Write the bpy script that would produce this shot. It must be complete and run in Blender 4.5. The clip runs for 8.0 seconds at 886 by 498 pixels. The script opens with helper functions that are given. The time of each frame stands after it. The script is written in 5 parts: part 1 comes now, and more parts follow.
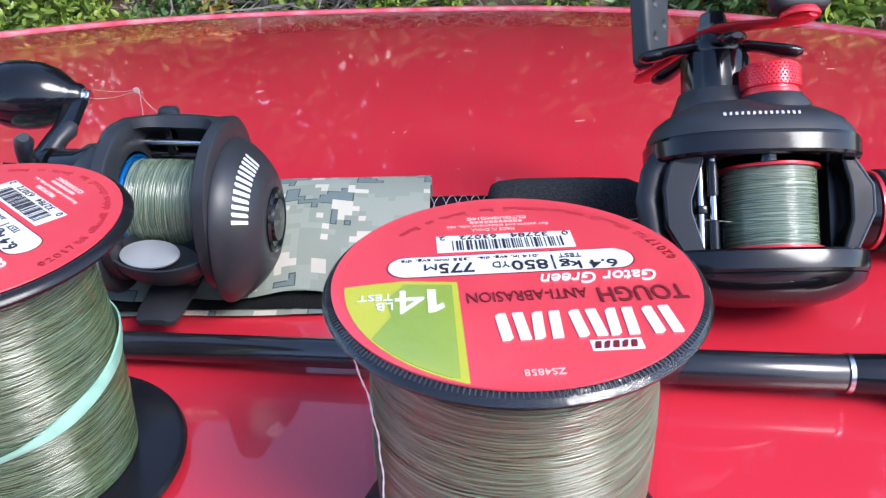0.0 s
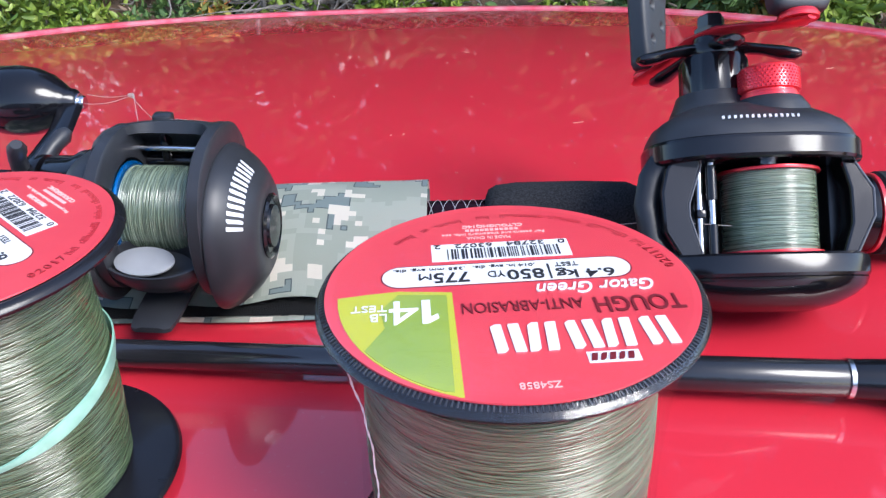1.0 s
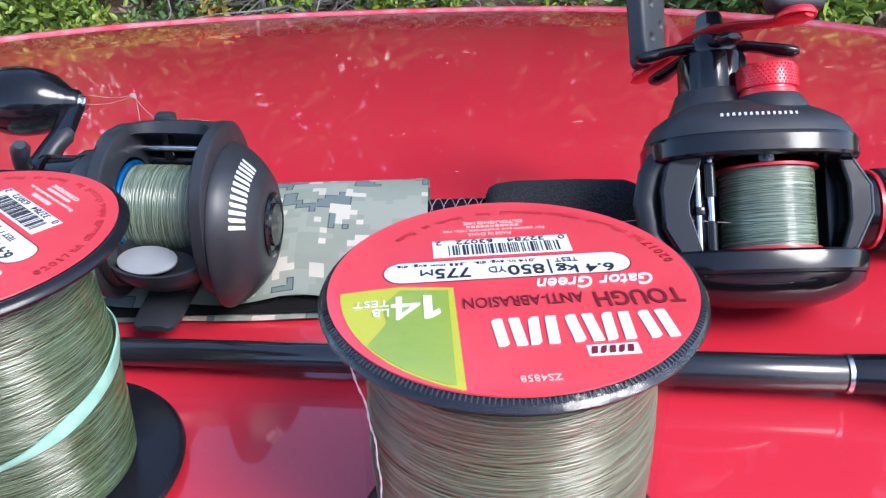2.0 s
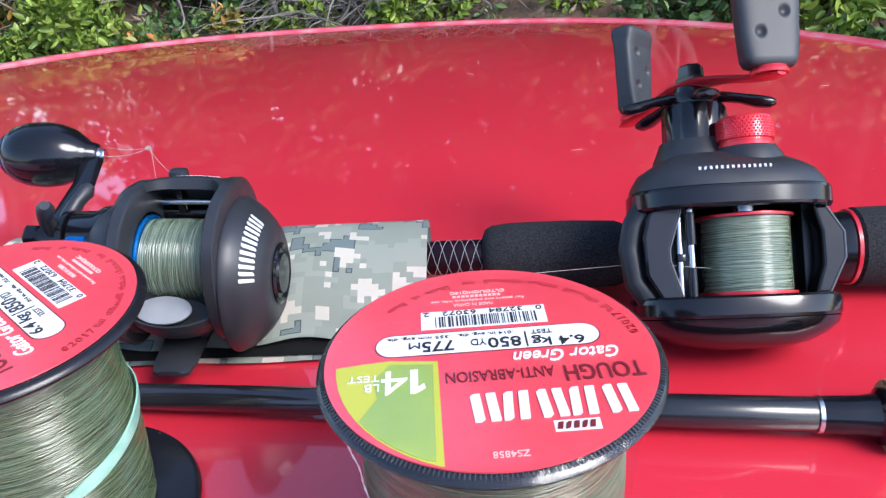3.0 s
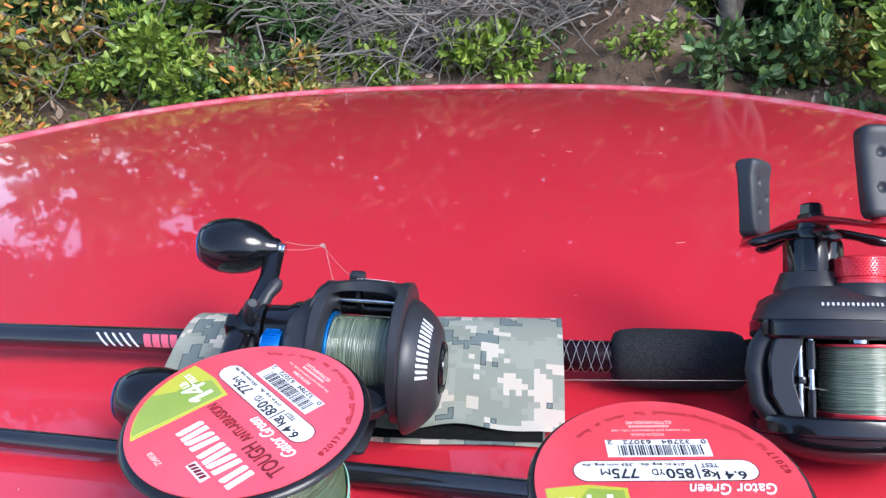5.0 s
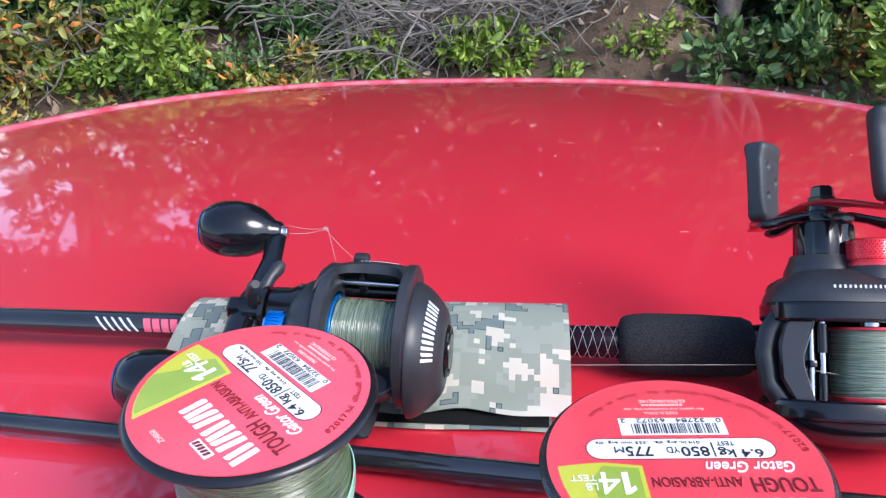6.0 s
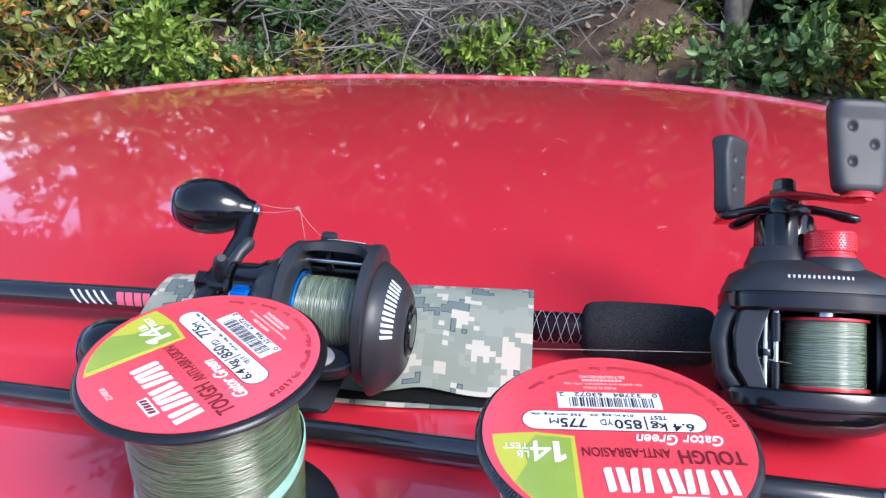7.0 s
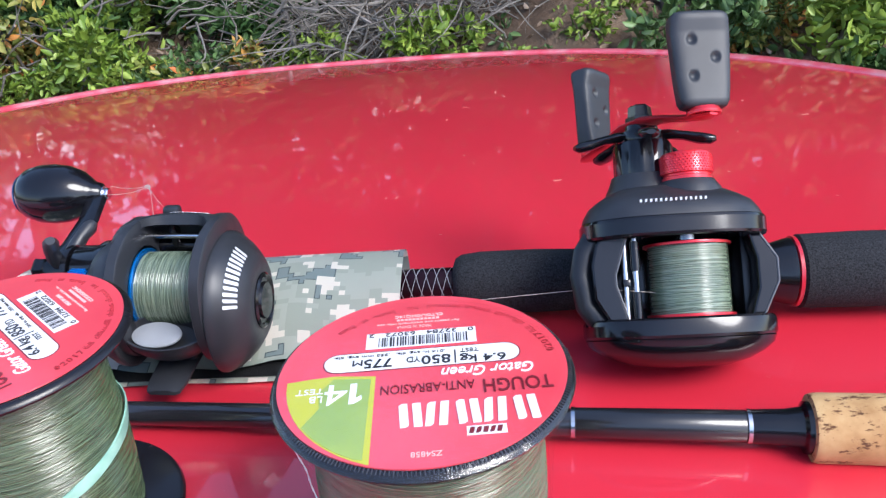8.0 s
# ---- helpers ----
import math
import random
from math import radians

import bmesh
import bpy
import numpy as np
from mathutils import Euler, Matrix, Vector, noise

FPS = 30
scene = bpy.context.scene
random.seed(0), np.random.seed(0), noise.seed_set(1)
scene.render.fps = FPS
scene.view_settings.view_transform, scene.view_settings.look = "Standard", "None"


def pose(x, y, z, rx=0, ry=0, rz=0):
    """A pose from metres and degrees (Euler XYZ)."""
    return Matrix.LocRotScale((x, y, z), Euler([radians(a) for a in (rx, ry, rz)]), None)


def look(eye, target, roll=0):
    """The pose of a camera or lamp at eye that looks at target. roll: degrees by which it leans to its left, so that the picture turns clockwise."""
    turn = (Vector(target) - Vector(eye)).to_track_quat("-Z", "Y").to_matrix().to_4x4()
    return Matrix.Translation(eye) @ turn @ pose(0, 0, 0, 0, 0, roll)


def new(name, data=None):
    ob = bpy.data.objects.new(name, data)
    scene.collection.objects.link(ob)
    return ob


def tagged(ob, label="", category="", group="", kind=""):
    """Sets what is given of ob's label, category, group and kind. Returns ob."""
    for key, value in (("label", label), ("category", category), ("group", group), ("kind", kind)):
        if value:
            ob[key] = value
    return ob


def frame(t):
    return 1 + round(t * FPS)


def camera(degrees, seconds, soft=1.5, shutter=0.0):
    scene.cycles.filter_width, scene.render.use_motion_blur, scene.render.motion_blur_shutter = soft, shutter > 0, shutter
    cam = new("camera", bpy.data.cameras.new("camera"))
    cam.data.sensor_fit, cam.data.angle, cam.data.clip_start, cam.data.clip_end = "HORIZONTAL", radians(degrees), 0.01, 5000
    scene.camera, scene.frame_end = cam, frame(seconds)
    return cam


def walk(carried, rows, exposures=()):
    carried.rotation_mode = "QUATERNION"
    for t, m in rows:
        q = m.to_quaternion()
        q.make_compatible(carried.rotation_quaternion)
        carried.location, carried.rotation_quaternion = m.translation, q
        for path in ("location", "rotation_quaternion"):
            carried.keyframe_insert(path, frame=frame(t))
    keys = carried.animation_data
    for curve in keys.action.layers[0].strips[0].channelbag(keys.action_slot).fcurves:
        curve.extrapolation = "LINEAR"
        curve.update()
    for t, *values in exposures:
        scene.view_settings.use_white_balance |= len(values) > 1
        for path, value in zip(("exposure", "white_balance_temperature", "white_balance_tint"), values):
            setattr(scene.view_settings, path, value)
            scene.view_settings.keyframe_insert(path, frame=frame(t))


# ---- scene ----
cam = camera(57.1, 8.0, soft=1.3)
PATH = [
    (0, (-0.01322, -0.13648, 0.15465), (-0.0555, 1.5782, -0.8740), -1.80),
    (0.5, (-0.01507, -0.13821, 0.15383), (-0.0559, 1.5709, -0.8841), -2.00),
    (1, (-0.01206, -0.13364, 0.15526), (-0.0553, 1.5804, -0.8744), -2.10),
    (1.5, (-0.01227, -0.13285, 0.15501), (-0.0508, 1.5829, -0.8721), -2.20),
    (2.8, (-0.01196, -0.14133, 0.15970), (-0.0796, 1.5702, -0.8728), -3.00),
    (3, (-0.00442, -0.14129, 0.17910), (-0.0871, 1.5691, -0.8542), -3.80),
    (3.2, (-0.01948, -0.16319, 0.21957), (-0.1370, 1.5531, -0.8007), -5.34),
    (3.5, (-0.04996, -0.17594, 0.26477), (-0.1937, 1.5403, -0.7520), -3.70),
    (4, (-0.05648, -0.17660, 0.22890), (-0.2562, 1.5648, -0.7343), -2.90),
    (4.5, (-0.04540, -0.17084, 0.22977), (-0.2489, 1.5676, -0.7379), -2.50),
    (4.7, (-0.04082, -0.17019, 0.23479), (-0.2449, 1.5687, -0.7320), -2.70),
    (5.8, (-0.04734, -0.15446, 0.21714), (-0.2435, 1.5830, -0.7539), -2.70),
    (6, (-0.04644, -0.16616, 0.22273), (-0.2388, 1.5731, -0.7457), -2.40),
    (6.5, (-0.04946, -0.17003, 0.21955), (-0.2377, 1.5731, -0.7427), -1.50),
    (7, (-0.02914, -0.17310, 0.21757), (-0.2320, 1.5661, -0.7488), -0.80),
    (7.2, (0.01100, -0.14261, 0.18724), (-0.1941, 1.5919, -0.7870), -2.86),
    (7.5, (0.02431, -0.12667, 0.18874), (-0.1080, 1.6142, -0.7870), -4.50),
    (8, (0.01851, -0.16336, 0.19249), (-0.1174, 1.5767, -0.7841), -5.20),
]
EXPOSURE, KELVIN, TINT = 1.36, 5880, 11.5
walk(cam, [(t, look(eye, target, roll)) for t, eye, target, roll in PATH], [(0, EXPOSURE, KELVIN, TINT), (8, EXPOSURE, KELVIN, TINT)])

# ---- world and sun ----
SUN_AZ, SUN_EL = radians(126), radians(46)  # azimuth clockwise from +y
world = bpy.data.worlds.new("sky")
scene.world = world
world.use_nodes = True
wn = world.node_tree
sky = wn.nodes.new("ShaderNodeTexSky")
sky.sky_type = "NISHITA"
sky.sun_disc = False
sky.sun_elevation, sky.sun_rotation = SUN_EL, SUN_AZ
sky.dust_density = 1.5
wn.nodes["Background"].inputs["Strength"].default_value = 0.142
wn.links.new(sky.outputs[0], wn.nodes["Background"].inputs["Color"])
sun = new("sun", bpy.data.lights.new("sun", "SUN"))
sun.data.energy, sun.data.angle, sun.data.color = 1.6, radians(28), (1.0, 0.95, 0.86)
sun_from = Vector((math.sin(SUN_AZ) * math.cos(SUN_EL), math.cos(SUN_AZ) * math.cos(SUN_EL), math.sin(SUN_EL)))
sun.matrix_basis = look(sun_from * 10, (0, 0, 0))


# ---- materials ----
class Mat:
    """A node material with a few short cuts."""

    def __init__(self, name, color=(0.5, 0.5, 0.5), rough=0.5, metal=0.0, coat=0.0, coat_rough=0.05, spec=0.5):
        self.m = bpy.data.materials.new(name)
        self.m.use_nodes = True
        self.t = self.m.node_tree
        self.b = self.t.nodes["Principled BSDF"]
        self.put("Base Color", (*color, 1))
        self.put("Roughness", rough)
        self.put("Metallic", metal)
        self.put("Coat Weight", coat)
        self.put("Coat Roughness", coat_rough)
        self.put("Specular IOR Level", spec)

    def put(self, key, value):
        self.b.inputs[key].default_value = value

    def node(self, kind, **sets):
        n = self.t.nodes.new(kind)
        for k, v in sets.items():
            if k in n.inputs:
                n.inputs[k].default_value = v
        return n

    def link(self, a, b):
        self.t.links.new(a, b)

    def coords(self, scale=(1, 1, 1), uv=False):
        tc = self.node("ShaderNodeTexCoord")
        mp = self.node("ShaderNodeMapping")
        mp.inputs["Scale"].default_value = scale
        self.link(tc.outputs["UV" if uv else "Object"], mp.inputs["Vector"])
        return mp.outputs["Vector"]

    def noise(self, scale, detail=3, rough=0.5, vec=None):
        n = self.node("ShaderNodeTexNoise", Scale=scale, Detail=detail, Roughness=rough)
        self.link(vec if vec is not None else self.coords(), n.inputs["Vector"])
        return n.outputs["Fac"]

    def ramp(self, fac, stops, mode="LINEAR"):
        r = self.node("ShaderNodeValToRGB")
        r.color_ramp.interpolation = mode
        els = r.color_ramp.elements
        while len(els) < len(stops):
            els.new(0.5)
        for e, (p, c) in zip(els, stops):
            e.position = p
            e.color = (*c, 1) if len(c) == 3 else c
        self.link(fac, r.inputs["Fac"])
        return r.outputs["Color"]

    def bump(self, height, strength, distance):
        n = self.node("ShaderNodeBump", Strength=strength, Distance=distance)
        self.link(height, n.inputs["Height"])
        self.link(n.outputs["Normal"], self.b.inputs["Normal"])
        return self

    def vary(self, scale, low, high, detail=4):
        """Base colour that wanders between two colours."""
        self.link(self.ramp(self.noise(scale, detail), [(0.3, low), (0.7, high)]), self.b.inputs["Base Color"])
        return self

    def vary_rough(self, scale, low, high):
        self.link(self.ramp(self.noise(scale, 5), [(0.3, (low,) * 3), (0.7, (high,) * 3)]), self.b.inputs["Roughness"])
        return self


def grey(v):
    return (v, v, v)


def mix(a, b, fac, mat):
    n = mat.node("ShaderNodeMix")
    n.data_type = "RGBA"
    ins = [s for s in n.inputs if s.type == "RGBA"]
    for s, v in zip(ins, (a, b)):
        if isinstance(v, tuple):
            s.default_value = (*v, 1)
        else:
            mat.link(v, s)
    f = [s for s in n.inputs if s.type == "VALUE"][0]
    mat.link(fac, f)
    return [s for s in n.outputs if s.type == "RGBA"][0]


# red car paint: clear coat over deep red, with dust and dried water spots
PAINT = Mat("red_car_paint", (0.46, 0.006, 0.016), 0.38, 0.0, 1.0, 0.02)
PAINT.put("Coat IOR", 1.65)
_big = PAINT.noise(3.0, 5)
_base = PAINT.ramp(_big, [(0.3, (0.57, 0.019, 0.038)), (0.7, (0.64, 0.026, 0.049))])
_dust = PAINT.ramp(PAINT.noise(420.0, 2, 0.7), [(0.66, grey(0)), (0.78, grey(1))])
_patch = PAINT.ramp(PAINT.noise(9.0, 4, 0.6), [(0.45, grey(0)), (0.7, grey(0.35))])
_m = PAINT.node("ShaderNodeMath")
_m.operation = "MULTIPLY"
PAINT.link(_dust, _m.inputs[0])
PAINT.link(_patch, _m.inputs[1])
PAINT.link(mix(_base, (0.55, 0.22, 0.2), _m.outputs[0], PAINT), PAINT.b.inputs["Base Color"])
PAINT.link(PAINT.ramp(PAINT.noise(14.0, 5, 0.65), [(0.35, grey(0.02)), (0.75, grey(0.07))]), PAINT.b.inputs["Coat Roughness"])

# worn, mottled edge; the sky's pale sheen on it is mixed into the colour
LIP = Mat("worn_edge_paint_sky_sheen", (0.6, 0.1, 0.13), 0.3, coat=1.0, coat_rough=0.05)
LIP.link(LIP.ramp(LIP.noise(38, 4, 0.6), [(0.35, (0.58, 0.21, 0.22)), (0.5, (0.60, 0.11, 0.14)), (0.65, (0.58, 0.045, 0.07))]), LIP.b.inputs["Base Color"])
DARK_REFLECTOR = Mat("dark_tinted_glass", (0.012, 0.014, 0.015), 0.04).vary_rough(6, 0.03, 0.09)
LABEL_RED = Mat("label_red_print", (0.78, 0.035, 0.055), 0.35, coat=1.0, coat_rough=0.14).vary(60, (0.70, 0.055, 0.08), (0.76, 0.075, 0.095))
LABEL_GREEN = Mat("label_green_print", (0.36, 0.48, 0.02), 0.35, coat=1.0, coat_rough=0.14).vary(50, (0.25, 0.36, 0.05), (0.33, 0.42, 0.055))
for _m in (LABEL_RED, LABEL_GREEN):
    _m.put("Coat IOR", 1.95)
FILM_RIM = Mat("gathered_film_edge", (0.1, 0.1, 0.112), 0.35).vary(120, (0.015, 0.015, 0.018), (0.06, 0.06, 0.068))
LABEL_LIME = Mat("label_lime_print", (0.47, 0.47, 0.045), 0.35, coat=0.5, coat_rough=0.12)
LABEL_WHITE = Mat("label_white_print", (0.70, 0.70, 0.70), 0.4)
LABEL_BLACK = Mat("label_black_print", (0.02, 0.02, 0.025), 0.45)
LABEL_MAROON = Mat("label_maroon_print", (0.16, 0.012, 0.02), 0.45)
LABEL_RIM = Mat("label_dark_red_print", (0.30, 0.012, 0.02), 0.45)
LABEL_PINK = Mat("label_pale_print", (0.85, 0.45, 0.42), 0.45)
SPOOL_BLACK = Mat("black_spool_plastic", (0.010, 0.010, 0.013), 0.2, spec=0.4).vary_rough(90, 0.16, 0.28)
BODY_MATTE = Mat("matte_black_reel_body", (0.012, 0.013, 0.016), 0.42, spec=0.5).vary(40, (0.017, 0.018, 0.022), (0.026, 0.028, 0.034))
BODY_MATTE.vary_rough(120, 0.36, 0.5)
BODY_SATIN = Mat("satin_black_reel_body", (0.008, 0.008, 0.01), 0.32, spec=0.5).vary(40, (0.006, 0.006, 0.008), (0.012, 0.0125, 0.016))
BODY_SATIN.vary_rough(120, 0.26, 0.4)
GLOSS_BLACK = Mat("glossy_black_plastic", (0.006, 0.006, 0.008), 0.12, coat=0.2, coat_rough=0.05, spec=0.4).vary_rough(60, 0.1, 0.22)
RUBBER_GREY = Mat("dark_grey_rubber_grip", (0.06, 0.065, 0.072), 0.5).vary(60, (0.016, 0.018, 0.022), (0.027, 0.030, 0.036))
PAD_GREY = Mat("grey_thumb_pad", (0.27, 0.28, 0.3), 0.5).vary(80, (0.25, 0.26, 0.28), (0.3, 0.31, 0.33))
FOAM = Mat("black_eva_foam", (0.03, 0.031, 0.034), 0.9, spec=0.25)
_f = FOAM.noise(1400, 2, 0.6)
FOAM.link(FOAM.ramp(_f, [(0.3, (0.005, 0.005, 0.006)), (0.75, (0.032, 0.033, 0.038))]), FOAM.b.inputs["Base Color"])
FOAM.bump(_f, 0.5, 0.0004)
FRAME_BLACK = Mat("glossy_black_frame", (0.006, 0.006, 0.008), 0.12, spec=0.5).vary_rough(70, 0.07, 0.16)
STEEL = Mat("polished_steel", (0.6, 0.6, 0.62), 0.22, 1.0)
GREY_EDGE = Mat("grey_bevel_glint", (0.09, 0.09, 0.1), 0.3, 0.5)
RED_METAL = Mat("red_anodised_metal", (0.70, 0.03, 0.045), 0.32, 0.5, 0.3, 0.1)
BLUE_METAL = Mat("blue_anodised_metal", (0.01, 0.2, 0.62), 0.25, 0.7, 0.3, 0.1)
RED_PLASTIC = Mat("red_ring_paint", (0.45, 0.012, 0.03), 0.3, coat=0.4)
BLANK = Mat("black_rod_blank", (0.012, 0.012, 0.015), 0.16, coat=0.8, coat_rough=0.05).vary(20, (0.009, 0.009, 0.011), (0.02, 0.02, 0.024))
MINT = Mat("mint_rubber_band", (0.24, 0.45, 0.35), 0.45).vary(160, (0.19, 0.38, 0.29), (0.30, 0.52, 0.42))
SILVER_PRINT = Mat("silver_print", (0.7, 0.71, 0.73), 0.35, 0.2)
PINK_PRINT = Mat("pink_red_print", (0.6, 0.1, 0.16), 0.4)
VELCRO = Mat("black_hook_tape", (0.012, 0.012, 0.013), 0.95)
VELCRO.bump(VELCRO.noise(2500, 2), 1.0, 0.001)
BARK = Mat("grey_bark", (0.2, 0.17, 0.14), 0.9).vary(25, (0.05, 0.042, 0.035), (0.16, 0.14, 0.12))
DEADWOOD = Mat("bleached_dead_twigs", (0.36, 0.32, 0.29), 0.9).vary(12, (0.08, 0.07, 0.06), (0.25, 0.225, 0.20))

CARBON = Mat("carbon_weave_blank", (0.02, 0.02, 0.023), 0.26, coat=0.4, coat_rough=0.12)
_ck = CARBON.node("ShaderNodeTexChecker", Scale=1500.0)
CARBON.link(CARBON.coords(), _ck.inputs["Vector"])
_ck.inputs["Color1"].default_value, _ck.inputs["Color2"].default_value = (0.008, 0.008, 0.010, 1), (0.016, 0.016, 0.018, 1)
CARBON.link(_ck.outputs["Color"], CARBON.b.inputs["Base Color"])

CORK = Mat("natural_cork", (0.55, 0.34, 0.17), 0.8)
_c1 = CORK.ramp(CORK.noise(70, 6, 0.6), [(0.3, (0.33, 0.17, 0.06)), (0.5, (0.46, 0.27, 0.11)), (0.7, (0.56, 0.37, 0.17))])
_pn = CORK.noise(1.0, 5, 0.75, CORK.coords((130, 320, 320)))
_pit = CORK.ramp(_pn, [(0.56, grey(0)), (0.60, grey(1))])
CORK.link(mix(_c1, (0.15, 0.06, 0.022), _pit, CORK), CORK.b.inputs["Base Color"])
CORK.bump(CORK.ramp(_pn, [(0.58, grey(1)), (0.68, grey(0))]), 0.7, 0.0008)

# wound nylon line: pale green, satin, each strand a little different
LINE = Mat("pale_green_nylon_line", (0.2, 0.23, 0.15), 0.2, coat=0.6, coat_rough=0.12, spec=0.7)
_gi = LINE.node("ShaderNodeNewGeometry")
LINE.link(LINE.ramp(_gi.outputs["Random Per Island"], [(0.0, (0.05, 0.08, 0.036)), (0.45, (0.078, 0.118, 0.058)), (0.8, (0.105, 0.152, 0.078)), (1.0, (0.16, 0.205, 0.115))]), LINE.b.inputs["Base Color"])
LINE_DARK = Mat("green_spooled_line", (0.3, 0.36, 0.26), 0.2, coat=0.6, coat_rough=0.14, spec=0.9)
_gi = LINE_DARK.node("ShaderNodeNewGeometry")
LINE_DARK.link(LINE_DARK.ramp(_gi.outputs["Random Per Island"], [(0.0, (0.07, 0.10, 0.065)), (0.5, (0.13, 0.175, 0.12)), (1.0, (0.23, 0.285, 0.20))]), LINE_DARK.b.inputs["Base Color"])
LINE_CORE = Mat("inner_line_layers", (0.2, 0.22, 0.16), 0.5).vary(300, (0.08, 0.10, 0.06), (0.13, 0.15, 0.10))
MONO = Mat("clear_monofilament", (0.42, 0.36, 0.32), 0.25)

FILM = Mat("clear_shrink_film", (1, 1, 1), 0.08)
_tr = FILM.node("ShaderNodeBsdfTransparent")
_gl = FILM.node("ShaderNodeBsdfGlossy", Roughness=0.13)
_lw = FILM.node("ShaderNodeLayerWeight", Blend=0.35)
_fr = FILM.node("ShaderNodeMapRange")
for _k, _v in (("From Min", 0.0), ("From Max", 1.0), ("To Min", 0.03), ("To Max", 0.09)):
    _fr.inputs[_k].default_value = _v
FILM.link(_lw.outputs["Facing"], _fr.inputs["Value"])
_bp = FILM.node("ShaderNodeBump", Strength=0.5, Distance=0.004)
FILM.link(FILM.noise(60, 4, 0.6, FILM.coords((1, 1, 0.35))), _bp.inputs["Height"])
FILM.link(_bp.outputs["Normal"], _gl.inputs["Normal"])
FILM.link(_bp.outputs["Normal"], _lw.inputs["Normal"])
_ms = FILM.node("ShaderNodeMixShader")
FILM.link(_fr.outputs[0], _ms.inputs[0])
FILM.link(_tr.outputs[0], _ms.inputs[1])
FILM.link(_gl.outputs[0], _ms.inputs[2])
FILM.link(_ms.outputs[0], FILM.t.nodes["Material Output"].inputs["Surface"])

# woodland camouflage cloth in square blocks
CAMO = Mat("digital_camouflage_cloth", (0.3, 0.33, 0.27), 0.85)
_uv = CAMO.coords(uv=True)


def block_mask(scale, cell, lo, seed, off=0.0):
    sn = CAMO.node("ShaderNodeVectorMath")
    sn.operation = "SNAP"
    sn.inputs[1].default_value = (cell, cell, 1)
    sh = CAMO.node("ShaderNodeVectorMath")
    sh.inputs[1].default_value = (off, off, 0)
    CAMO.link(_uv, sh.inputs[0])
    CAMO.link(sh.outputs[0], sn.inputs[0])
    ad = CAMO.node("ShaderNodeVectorMath")
    ad.operation = "ADD"
    ad.inputs[1].default_value = (seed, seed * 1.7, seed)
    CAMO.link(sn.outputs[0], ad.inputs[0])
    n = CAMO.node("ShaderNodeTexNoise", Scale=scale, Detail=2.0, Roughness=0.6)
    CAMO.link(ad.outputs[0], n.inputs["Vector"])
    return CAMO.ramp(n.outputs["Fac"], [(lo, grey(0)), (lo + 0.004, grey(1))], "CONSTANT")


CELL = 0.0027
def both(a, b, how):
    n = CAMO.node("ShaderNodeMath")
    n.operation = how
    CAMO.link(a, n.inputs[0])
    CAMO.link(b, n.inputs[1])
    return n.outputs[0]


_dark = block_mask(66, CELL, 0.556, 7.7)
_inner = both(block_mask(66, CELL, 0.556, 7.7, 0.0005), block_mask(66, CELL, 0.556, 7.7, -0.0005), "MULTIPLY")
_outline = both(_dark, _inner, "SUBTRACT")
_col = mix((0.415, 0.45, 0.375), (0.47, 0.505, 0.43), block_mask(60, CELL, 0.53, 3.1), CAMO)
_col = mix(_col, (0.25, 0.31, 0.30), _dark, CAMO)
_col = mix(_col, (0.12, 0.15, 0.15), _outline, CAMO)
_col = mix(_col, (0.80, 0.76, 0.66), block_mask(76, CELL, 0.578, 11.3), CAMO)
CAMO.link(_col, CAMO.b.inputs["Base Color"])
CAMO.bump(CAMO.noise(2600, 1), 0.35, 0.0003)


def leaf_mat(name, stops):
    m = Mat(name, (0.1, 0.2, 0.03), 0.45, spec=0.4)
    g = m.node("ShaderNodeNewGeometry")
    m.link(m.ramp(g.outputs["Random Per Island"], stops), m.b.inputs["Base Color"])
    m.put("Subsurface Weight", 0.0)
    m.put("Transmission Weight", 0.0)
    return m


LEAF_BRIGHT = leaf_mat("bright_green_leaves", [(0.0, (0.065, 0.12, 0.012)), (0.5, (0.15, 0.23, 0.025)), (1.0, (0.27, 0.34, 0.06))])
LEAF_MIXED = leaf_mat("yellowing_leaves", [(0.0, (0.07, 0.11, 0.018)), (0.45, (0.2, 0.21, 0.045)), (0.75, (0.34, 0.28, 0.07)), (0.92, (0.48, 0.19, 0.04)), (1.0, (0.42, 0.11, 0.025))])
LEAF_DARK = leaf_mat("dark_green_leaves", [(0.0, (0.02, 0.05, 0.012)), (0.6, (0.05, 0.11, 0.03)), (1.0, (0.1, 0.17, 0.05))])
LEAF_BLUE = leaf_mat("blue_green_leaves", [(0.0, (0.035, 0.075, 0.02)), (0.6, (0.075, 0.135, 0.04)), (1.0, (0.13, 0.21, 0.065))])
# the wood's own shade is put into this near-black leaf colour
LEAF_FAR = leaf_mat("far_leaves_painted_shade", [(0.0, (0.012, 0.022, 0.01)), (1.0, (0.035, 0.055, 0.022))])
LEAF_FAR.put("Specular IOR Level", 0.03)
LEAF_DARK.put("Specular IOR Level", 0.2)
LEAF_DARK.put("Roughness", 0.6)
LITTER = leaf_mat("dry_leaf_litter", [(0.0, (0.1, 0.06, 0.035)), (0.5, (0.25, 0.17, 0.11)), (1.0, (0.45, 0.36, 0.28))])

